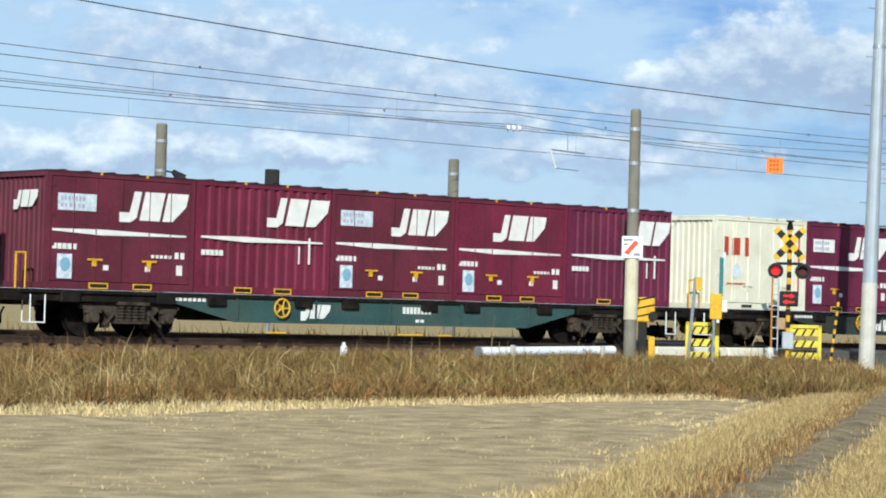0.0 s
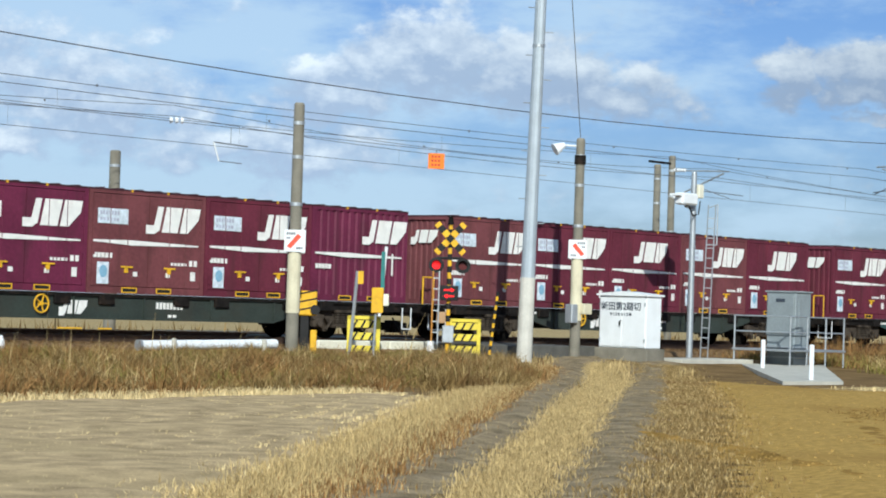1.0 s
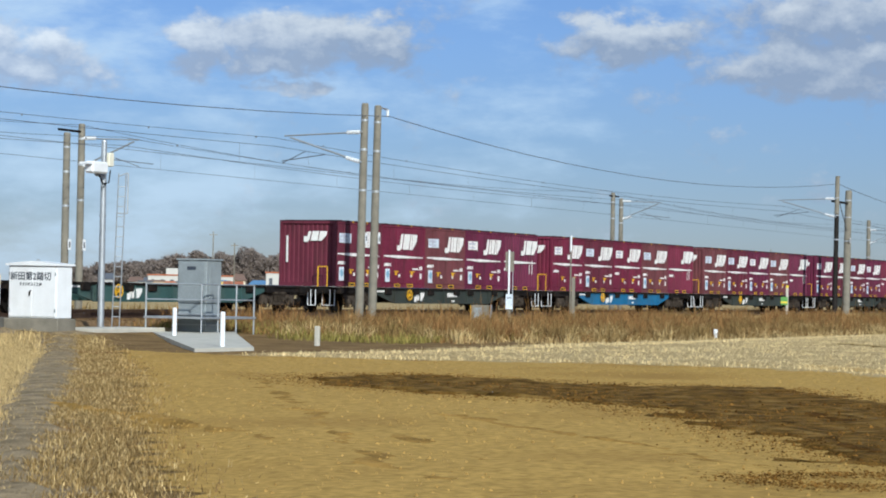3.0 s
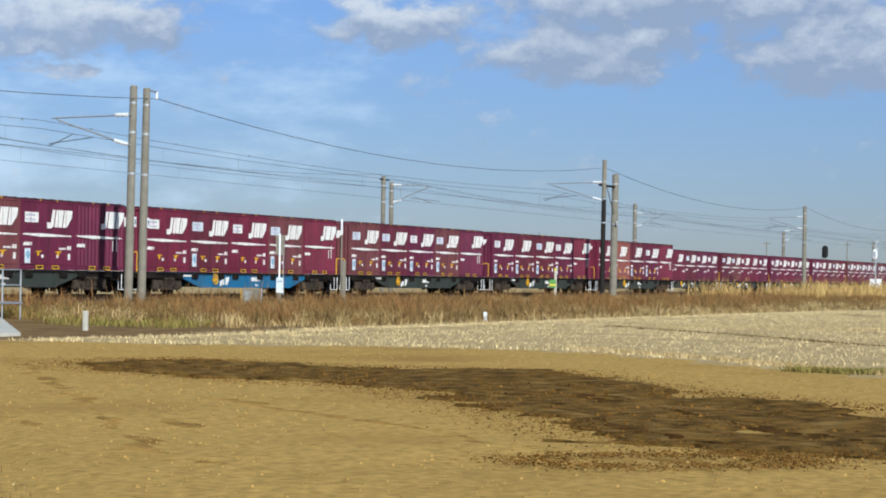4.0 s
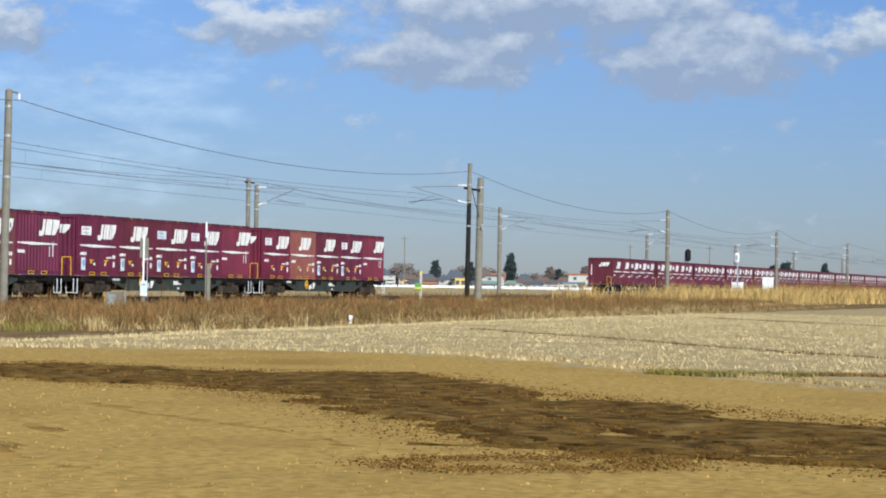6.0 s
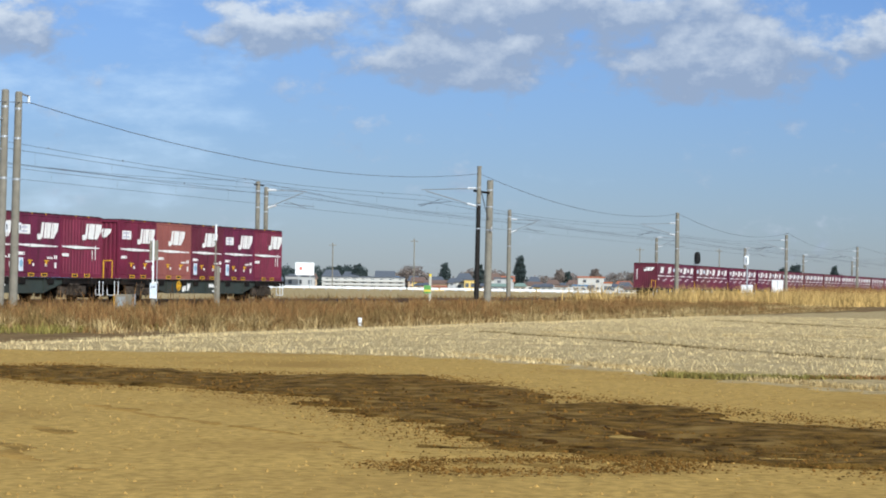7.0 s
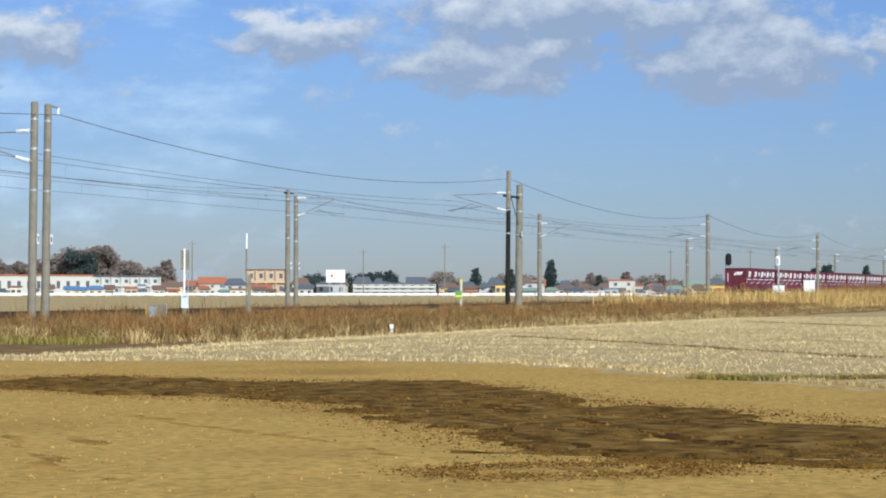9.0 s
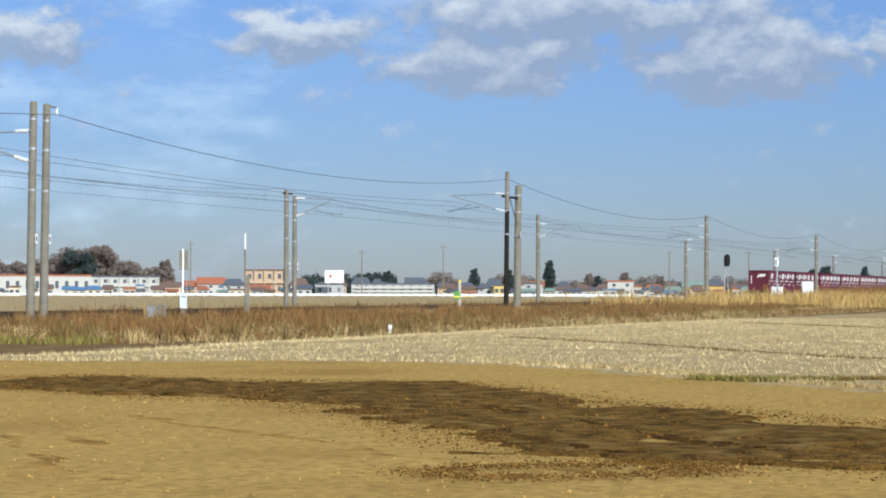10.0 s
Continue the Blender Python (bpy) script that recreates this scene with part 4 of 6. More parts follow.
# ---- the level crossing: poles (its small equipment follows) ----
wire("guy_wire", [(49.5, 38.4, 6.2), (47.6, 37.9, 14.5)], 0.012, "thin stay wire rising from the concrete pole")
P1 = pole("concrete_pole", 38.05, 38.0, 6.2, 0.155, 0.125, POLE_GREY, "grey concrete pole with a cream band and a small sign")
TALL = pole("utility_pole", 45.2, 36.7, 13.5, 0.2, 0.125, POLE_BLUE, "tall pale blue-grey steel utility pole beside the farm track", (0.35, 0))
P2 = pole("concrete_pole", 49.5, 38.4, 6.25, 0.15, 0.12, POLE_GREY, "grey concrete pole with a cream band, sign and spotlight")
CPOLE = pole("camera_pole", 55.15, 38.5, 5.7, 0.1, 0.08, GALV, "slim galvanised pole with a white camera housing")


# ---- level crossing equipment ----
def facing(x, y, az, z=None):
    """A pose whose local -y looks back along the bearing az."""
    return pose(x, y, gz(x, y) if z is None else z, 0, 0, -az)


def stripe_box(p, name, x0, x1, y0, y1, z0, z1, n, lean=0.0):
    """A yellow post with black slanting bands proud of it."""
    part(name, boxed((x0, x1, y0, y1, z0, z1), bevel=0.01), YELLOW, p, "yellow post with black bands")
    h = (z1 - z0) / n
    for k in range(n):
        a = z0 + (k + 0.25) * h
        part("black_band", plate(((x0, a), (x1, a + lean), (x1, a + lean + h * 0.45), (x0, a + h * 0.45)), y0=y0 - 0.006, y1=y0), BLACK, p)


def warning_signal():
    p = thing("crossing_signal", "yellow-black level crossing signal with flashing red lamps", "crossing signal", facing(44.36, 38.6, 49))
    bm = tubes(((0, 0, -0.2), (0, 0, 3.45), 0.055))
    part("post", bm, YELLOW, p)
    for k in range(8):
        part("black_band", tubes(((0, 0, 0.9 + 0.32 * k), (0, 0, 1.06 + 0.32 * k), 0.06)), BLACK, p)
    part("base_box", boxed((-0.14, 0.16, -0.14, 0.14, 0.35, 0.8), bevel=0.02), GALV, p, "grey junction box")
    part("junction_box", boxed((-0.3, -0.06, -0.14, 0.06, 0.85, 1.15), bevel=0.02), mat("tan_box", (0.42, 0.26, 0.14)), p, "tan junction box")
    for s, y in ((1, -0.09), (-1, -0.12)):
        a = bmesh.new()
        box(a, -0.53, 0.53, y, y + 0.025, -0.085, 0.085, bevel=0.006)
        m = Matrix.Translation((0, 0, 3.06)) @ Matrix.Rotation(-s * radians(47), 4, "Y")
        a.transform(m)
        b = part("cross_blade", a, YELLOW, p, "yellow crossbuck blade with black squares")
        for k in (-0.33, 0.0, 0.33):
            c = boxed((k - 0.085, k + 0.085, y - 0.006, y, -0.086, 0.086))
            c.transform(m)
            part("black_square", c, BLACK, b)
    part("bell", tubes(((0, 0, 3.42), (0, 0, 3.62), 0.09, 0.05), ((0, -0.02, 3.62), (0, -0.02, 3.66), 0.1)), DARK_STEEL, p)
    part("lamp_arm", tubes(((-0.34, 0, 2.55), (0.34, 0, 2.55), 0.035), ((-0.34, 0, 2.55), (-0.34, 0, 2.4), 0.03), ((0.34, 0, 2.55), (0.34, 0, 2.4), 0.03), seg=8), BLACK, p)
    for x, lens in ((-0.345, RED_LED), (0.345, DARK_LAMP)):
        lamp = part("lamp", tubes(((x, -0.04, 2.36), (x, 0.03, 2.36), 0.2), ((x, 0.03, 2.36), (x, 0.2, 2.36), 0.12, 0.08), seg=20), BLACK, p, "round black lamp")
        part("lens", tubes(((x, -0.055, 2.36), (x, -0.035, 2.36), 0.105, 0.115), seg=18), lens, lamp)
        bm = bmesh.new()
        for k in range(8):
            a, b = radians(20 + 140 * k / 8), radians(20 + 140 * (k + 1) / 8)
            q = [Vector((x + 0.13 * math.cos(c), yy, 2.36 + 0.13 * math.sin(c))) for c, yy in ((a, -0.04), (b, -0.04), (b, -0.22), (a, -0.22))]
            bm.faces.new([bm.verts.new(v) for v in q])
        part("hood", bm, BLACK, lamp)
    ind = part("direction_indicator", boxed((-0.23, 0.25, -0.16, -0.02, 1.45, 1.84), bevel=0.02), BLACK, p, "black box with two red arrows")
    for z in (1.72, 1.56):
        o = ((-0.13, z - 0.018), (0.05, z - 0.018), (0.05, z - 0.06), (0.16, z), (0.05, z + 0.06), (0.05, z + 0.018), (-0.13, z + 0.018))
        part("arrow", plate([(x if z > 1.6 else 0.02 - x, zz) for x, zz in o], y0=-0.168, y1=-0.16), RED_LED, ind)
    # slim ladder-like conduit beside the post
    q = thing("conduit_stand", "thin orange and grey conduit pipes by the signal", "pipe", facing(43.9, 38.75, 49))
    part("orange_pipe", tubes(((0, 0, 0.3), (0, 0, 2.2), 0.025), seg=6), mat("orange_pipe_paint", (0.45, 0.2, 0.04)), q)
    part("grey_pipe", tubes(((0.16, 0, 0.3), (0.16, 0, 2.2), 0.02), seg=6), GALV, q)
    for k in range(6):
        part("clip", boxed((-0.01, 0.17, -0.015, 0.015, 0.6 + 0.28 * k, 0.63 + 0.28 * k)), GALV, q)
    part("foot", tubes(((-0.02, 0, -0.1), (-0.02, 0, 0.38), 0.085), seg=12), WHITE, q)


def guard_fence(x, y, w, h, az, label):
    p = thing("guard_fence", label, "fence", facing(x, y, az), "striped guard fences at the crossing")
    for s in (-1, 1):
        part("post", boxed((s * w / 2 - 0.05, s * w / 2 + 0.05, -0.05, 0.05, -0.2, h), bevel=0.01), PALE_YELLOW, p)
    for k, z in enumerate((0.18, 0.5, 0.8)):
        z *= h
        b = part("panel", boxed((-w / 2 + 0.05, w / 2 - 0.05, -0.035, 0.0, z - 0.09, z + 0.09), bevel=0.006), PALE_YELLOW, p)
        n = 3
        for i in range(n):
            a = -w / 2 + 0.07 + i * (w - 0.12) / n
            part("black_stripe", plate(((a, z - 0.088), (a + 0.055, z - 0.088), (a + 0.15, z + 0.088), (a + 0.095, z + 0.088)), y0=-0.041, y1=-0.035), BLACK, b)
    part("top_rail", boxed((-w / 2 - 0.05, w / 2 + 0.05, -0.05, 0.05, h - 0.09, h), bevel=0.01), PALE_YELLOW, p)


def crossing_things():
    # barrier machine
    g = thing("barrier_machine", "yellow and black barrier machine box on a column", "barrier", facing(39.75, 39.2, 45.5))
    part("column", boxed((-0.16, 0.06, -0.15, 0.15, -0.2, 0.95), bevel=0.02), BLACK, g)
    part("head", boxed((-0.2, 0.24, -0.2, 0.2, 0.95, 1.56), bevel=0.03), YELLOW, g, "yellow gear housing")
    part("weight", tubes(((0.2, -0.25, 1.1), (0.2, -0.1, 1.1), 0.12), seg=14), BLACK, g)
    part("skirt", boxed((0.1, 0.26, -0.16, 0.16, -0.2, 0.6), bevel=0.02), YELLOW, g)
    for k in range(3):
        part("black_band", plate(((-0.2, 1.06 + 0.2 * k), (0.24, 1.16 + 0.2 * k), (0.24, 1.20 + 0.2 * k), (-0.2, 1.1 + 0.2 * k)), y0=-0.208, y1=-0.2), BLACK, g)
    guard_fence(40.75, 38.2, 0.72, 1.0, 47, "yellow guard fence with black slanted stripes by the road")
    guard_fence(45.15, 38.7, 0.76, 0.98, 49.5, "yellow guard fence with black slanted stripes by the signal")
    # yellow box on a thin post
    q = thing("post_box", "orange-yellow box on a thin galvanised post", "post", facing(40.42, 37.5, 47))
    part("post", tubes(((-0.05, 0, -0.3), (0, 0, 1.3), 0.03), seg=8), GALV, q)
    part("box", boxed((-0.12, 0.17, -0.1, 0.1, 1.1, 1.72), bevel=0.02), YELLOW, q)
    q = thing("slim_post", "slim grey post with a small yellow reflector", "post", facing(40.5, 38.3, 46.7))
    part("post", tubes(((-0.12, 0, -0.3), (0.05, 0, 2.1), 0.042), seg=8), GALV, q)
    part("reflector", boxed((0.06, 0.2, -0.05, 0.03, 1.78, 2.1), bevel=0.01), YELLOW, q)
    q = thing("sensor_post", "white post with a tall teal plate and cream box", "post", facing(41.85, 38.7, 47.3))
    part("post", tubes(((-0.1, 0, -0.2), (0.12, 0, 2.75), 0.04), seg=8), WHITE, q)
    part("plate", boxed((0.0, 0.1, -0.06, 0.02, 1.65, 2.62), bevel=0.01), mat("teal_plate", (0.05, 0.2, 0.19)), q, "narrow teal plate")
    part("box", boxed((-0.1, 0.22, -0.12, 0.08, 1.25, 1.55), bevel=0.02), CREAM, q)
    # banded stake
    q = thing("guy_guard", "thin yellow and black banded stay wire guard", "post", facing(43.95, 36.8, 50))
    a, b = Vector((-0.06, 0, -0.3)), Vector((0.16, 0, 1.75))
    for k in range(18):
        part("band", tubes((a.lerp(b, k / 18), a.lerp(b, (k + 1) / 18), 0.035), seg=8), BLACK if k % 2 else YELLOW, q)
    # concrete edge beams of the road over the tracks
    for x, w in ((41.4, 2.6), (44.1, 2.4)):
        s = thing("edge_beam", "pale cream concrete edge beam beside the rails", "kerb", pose(x, 40.5, 0.22))
        part("beam", boxed((0, w, -0.14, 0.14, 0, 0.34), bevel=0.03), CREAM, s)
    s = thing("edge_beam", "pale cream concrete edge beam behind the far rails", "kerb", pose(36.7, 50.0, 0.2))
    part("beam", boxed((0, 6.2, -0.14, 0.14, 0, 0.32), bevel=0.03), CREAM, s)
    for x, w in ((-0.7, 0.66), (3.9, 0.9), (5.4, 0.5)):
        part("yellow_block", boxed((x, x + w, -0.2, -0.145, 0.02, 0.4), bevel=0.02), YELLOW, s, "yellow-painted block")
    s = thing("wire_hanger", "pale bent tube hanging among the overhead wires", "hanger", pose(39.65, 42.66, 5.08))
    part("arm", tubes(((0, 0, 0.47), (1.2, 0, 0.44), 0.02), seg=6), GALV, s)
    part("link", tubes(((0.6, 0, 0.455), (0.6, 0, 0.9), 0.008), seg=5), WIRE, s)
    part("drop", tubes(((0, 0, 0.47), (0.2, 0, 0.0), 0.025), seg=6), WHITE, s)
    part("foot", tubes(((0.2, 0, 0.0), (1.0, 0, -0.02), 0.014), seg=6), GALV, s)
    road = boxed((46.0, 50.6, 38.5, 52.0, 0.2, 0.545), bevel=0.02)
    tagged(part("road", road, mat("crossing_asphalt", (0.10, 0.095, 0.085), 0.9, var=0.2, scale=3, bump=0.3)), "worn grey asphalt of the level crossing", "road", kind="structure")
    # white pipe lying on stubs
    p = thing("pipe", "long white pipe lying on two short stubs", "pipe", pose(33.7, 38.5, 0))
    part("tube", tubes(((0, 0, 0.43), (4.3, 0, 0.5), 0.11), seg=16), WHITE, p)
    part("end_ring", tubes(((-0.02, 0, 0.43), (0.06, 0, 0.431), 0.125), seg=16), GALV, p)
    for x in (0.95, 3.8):
        part("stub", tubes(((x, -0.14, 0.0), (x, -0.14, 0.6), 0.06), seg=8), CONCRETE, p)
    p = thing("marker_stub", "small white marker stub in the grass", "marker", facing(29.8, 38.4, 38))
    part("body", tubes(((0, 0, -0.1), (0, 0, 0.3), 0.09, 0.075), ((0, 0, 0.3), (0, 0, 0.38), 0.05, 0.03), seg=12), WHITE, p)
    # signs and sleeves on the two concrete poles
    for pl, az, z, flip in ((P1, 45, 2.96, 1), (P2, 52.2, 3.22, -1)):
        b = pl.matrix_basis.translation
        s = thing("arrow_sign", "square white sign with a red slanting bar", "sign", pose(b.x, b.y, z, 0, 0, -az), "arrow signs on poles")
        part("panel", boxed((-0.25, 0.25, -0.185, -0.17, -0.26, 0.26), bevel=0.004), WHITE, s)
        o = [(-0.19, -0.13), (-0.1, -0.19), (0.15, 0.1), (0.06, 0.17)]
        part("red_bar", plate([(x * flip, zz) for x, zz in o], y0=-0.19, y1=-0.185), SIGN_RED, s)
        part("lettering", plate(*[[(x * flip, zz) for x, zz in r] for r in bars(-0.2, 0.14, 0.22, 0.06, 4) + bars(0.04, -0.2, 0.16, 0.06, 3) + bars(-0.2, 0.04, 0.1, 0.05, 2)], y0=-0.19, y1=-0.185), TEXT_DARK, s)
        z0 = b.z
        part("cream_sleeve", tubes(((0, 0, 1.25 - z0), (0, 0, z - 0.25 - z0), 0.166, 0.16), seg=14), POLE_CREAM, pl, "worn cream paint band")
    # fittings on the second pole
    part("spotlight", tubes(((0, 0, 6.1), (-0.3, 0.37, 6.12), 0.03), ((-0.28, 0.35, 6.14), (-0.52, 0.50, 5.98), 0.07, 0.18), seg=12), WHITE, P2, "white spotlight")
    part("clamp", tubes(((0, 0, 5.6), (0, 0, 5.85), 0.16), seg=12), DARK_STEEL, P2)
    part("fuse_box", boxed((-0.42, -0.14, -0.2, 0.05, 1.2, 1.72), bevel=0.02), GALV, P2, "grey fuse box")
    part("junction_box", boxed((0.0, 0.36, -0.3, -0.12, 1.45, 1.75), bevel=0.02), POLE_CREAM, P2, "beige junction box")
    part("spotlight", tubes(((0, 0, 2.7), (0.22, -0.1, 2.75), 0.03), seg=8), GALV, TALL)
    part("pale_sleeve", tubes(((0.0, 0, 0.1), (0.062, 0, 2.4), 0.205, 0.196), seg=14), mat("pale_pole_band", (0.55, 0.52, 0.46), 0.75, var=0.12, scale=2.5), TALL, "pale beige lower part")
    for k in range(14):
        z = 3.2 + 0.62 * k
        s = 1 if k % 2 else -1
        part("climbing_step", tubes(((0.03 * z, 0, z), (0.03 * z + s * 0.3, -s * 0.2, z), 0.014), seg=5), GALV, TALL)
    # camera pole
    part("camera_housing", boxed((-1.0, -0.2, -0.32, 0.0, 4.75, 5.1), bevel=0.05), WHITE, CPOLE, "white camera housing")
    part("camera_hood", boxed((-1.25, -0.9, -0.3, -0.02, 5.0, 5.06)), WHITE, CPOLE)
    part("bracket", tubes(((0, 0, 4.7), (-0.6, -0.15, 4.72), 0.05), seg=8), GALV, CPOLE)
    part("receiver_box", boxed((0.1, 0.36, -0.12, 0.1, 5.0, 5.4), bevel=0.02), CREAM, CPOLE)
    part("cable", tubes(((-0.5, -0.2, 4.7), (-0.3, -0.2, 4.45), 0.025), ((-0.3, -0.2, 4.45), (0.0, -0.12, 4.5), 0.025), ((0.2, -0.1, 4.9), (0.12, -0.1, 4.5), 0.02), seg=6), BLACK, CPOLE)
    lad = thing("pole_ladder", "thin galvanised ladder standing beside the camera pole", "ladder", facing(56.3, 38.9, 55.5))
    for x in (0, 0.22):
        part("rail", tubes(((x, 0, -0.05), (x + 0.12, 0, 4.6), 0.022), seg=6), GALV, lad)
    for k in range(14):
        part("rung", tubes(((0.12 * k / 14, 0, 0.3 + 0.3 * k), (0.22 + 0.12 * k / 14, 0, 0.3 + 0.3 * k), 0.014), seg=5), GALV, lad)
    part("safety_arm", tubes(((0.1, 0, 4.5), (0.4, 0, 4.62), 0.02), ((0.4, 0, 4.62), (0.4, 0, 3.4), 0.02), ((0.1, 0, 3.4), (0.4, 0, 3.4), 0.02), seg=6), GALV, lad)
    # orange board hung from the overhead line, white insulators and a hanger
    s = thing("warning_board", "orange square board hanging from the overhead wires", "sign", pose(48.24, 42.606, 5.66, 0, 0, -48))
    part("panel", boxed((-0.23, 0.23, -0.01, 0.01, -0.22, 0.22)), ORANGE, s)
    part("lettering", plate(*[b for k in range(3) for b in bars(-0.14, 0.1 - 0.12 * k, 0.28, 0.06, 3)], y0=-0.016, y1=-0.01), RED_MARK, s)
    part("hanger", tubes(((0, 0, 0.2), (0, 0, 0.32), 0.012), seg=5), WIRE, s)
    s = thing("line_insulator", "white ribbed insulator string in the overhead wires", "insulator", pose(38.3, 42.65, 6.0, 0, 0, -42))
    for k in range(3):
        part("disc", tubes(((0.14 * k - 0.14, 0, 0), (0.14 * k - 0.06, 0, 0.0), 0.09, 0.06), seg=10), WHITE, s)
    # railway signal behind the tracks
    s = thing("railway_signal", "black railway signal head on a slim mast", "signal", facing(36.3, 50.2, 36))
    part("mast", tubes(((0, 0.1, -0.3), (0, 0.1, 4.7), 0.06), seg=8), GALV, s)
    part("head", boxed((-0.2, 0.2, -0.05, 0.12, 4.15, 4.8), bevel=0.03), BLACK, s)
    s = thing("railway_signal", "black round-topped railway signal on a slim mast", "signal", facing(260.0, 50.2, 79))
    part("mast", tubes(((-0.3, 0.1, -0.3), (-0.3, 0.1, 5.2), 0.09), seg=8), GALV, s)
    bm = bmesh.new()
    oval = [(0.36 * math.cos(k * math.tau / 20), 4.85 + 0.40 * math.sin(k * math.tau / 20) + (0.38 if 0 < k < 10 else -0.28)) for k in range(20)]
    extrude_xz(bm, oval, -0.12, 0.12)
    part("backboard", bm, BLACK, s, "black oval backboard")
    for z in (4.6, 5.0, 5.35):
        part("lens_hood", tubes(((0, -0.12, z), (0, -0.42, z - 0.02), 0.14, 0.15), seg=10), BLACK, s)
    part("ladder", tubes(((0.2, 0.1, 0), (0.0, 0.1, 4.5), 0.05), seg=6), GALV, s)


def white_cabinet():
    c = thing("equipment_cabinet", "white steel equipment cabinet with dark lettering on concrete", "cabinet", pose(50.6, 36.8, 0))
    part("plinth", boxed((-0.05, 0.8, -0.1, 1.75, 0.0, 0.53), bevel=0.02), POLE_GREY, c, "concrete plinth")
    part("body", boxed((0.02, 0.72, 0.0, 1.62, 0.54, 1.98), bevel=0.015), WHITE, c)
    bm = bmesh.new()
    lo = [bm.verts.new(v) for v in ((-0.06, -0.06, 1.98), (0.78, -0.06, 1.98), (0.78, 1.68, 1.98), (-0.06, 1.68, 1.98))]
    mid = [bm.verts.new(v) for v in ((-0.06, -0.06, 2.03), (0.78, -0.06, 2.03), (0.78, 1.68, 2.03), (-0.06, 1.68, 2.03))]
    rid = [bm.verts.new(v) for v in ((-0.06, 0.81, 2.11), (0.78, 0.81, 2.11))]
    bm.faces.new(lo[::-1])
    for k in range(4):
        bm.faces.new((lo[k], lo[(k + 1) % 4], mid[(k + 1) % 4], mid[k]))
    bm.faces.new((mid[0], mid[1], rid[1], rid[0]))
    bm.faces.new((mid[2], mid[3], rid[0], rid[1]))
    bm.faces.new((mid[1], mid[2], rid[1]))
    bm.faces.new((mid[3], mid[0], rid[0]))
    part("roof", bm, WHITE, c)
    for a, b in ((0.03, 0.80), (0.82, 1.59)):
        d = part("door", boxed((0.0, 0.03, a, b, 0.58, 1.94), bevel=0.006), WHITE, c)
        for z in (0.75, 1.75):
            y = a + 0.01 if a < 0.5 else b - 0.01
            part("hinge", boxed((-0.012, 0.005, y - 0.02, y + 0.02, z - 0.05, z + 0.05)), GALV, d)
    part("handle", tubes(((-0.03, 0.88, 1.15), (-0.03, 0.88, 1.27), 0.022), ((-0.03, 0.88, 1.27), (0.0, 0.84, 1.3), 0.018), seg=6), DARK_STEEL, c, "dark latch")
    part("ring", tubes(((0.3, 0.78, 2.1), (0.3, 0.84, 2.16), 0.02), ((0.3, 0.84, 2.16), (0.3, 0.9, 2.1), 0.02), seg=6), GALV, c)
    for body, z, size in (("新田第2踏切", 1.60, 0.25), ("9 3 3 K 3 1 2 M", 1.43, 0.115)):
        cu = bpy.data.curves.new("lettering", "FONT")
        cu.body, cu.size, cu.extrude, cu.offset = body, size, 0.002, 0.004
        cu.align_x = "CENTER"
        cu.materials.append(TEXT_DARK)
        t = new("lettering", cu)
        t.parent = c
        t.matrix_basis = Matrix(((0, 0, -1, -0.006), (-1, 0, 0, 0.86), (0, 1, 0, z), (0, 0, 0, 1)))
        tagged(t, "dark painted crossing name" if size > 0.2 else "dark painted distance mark")


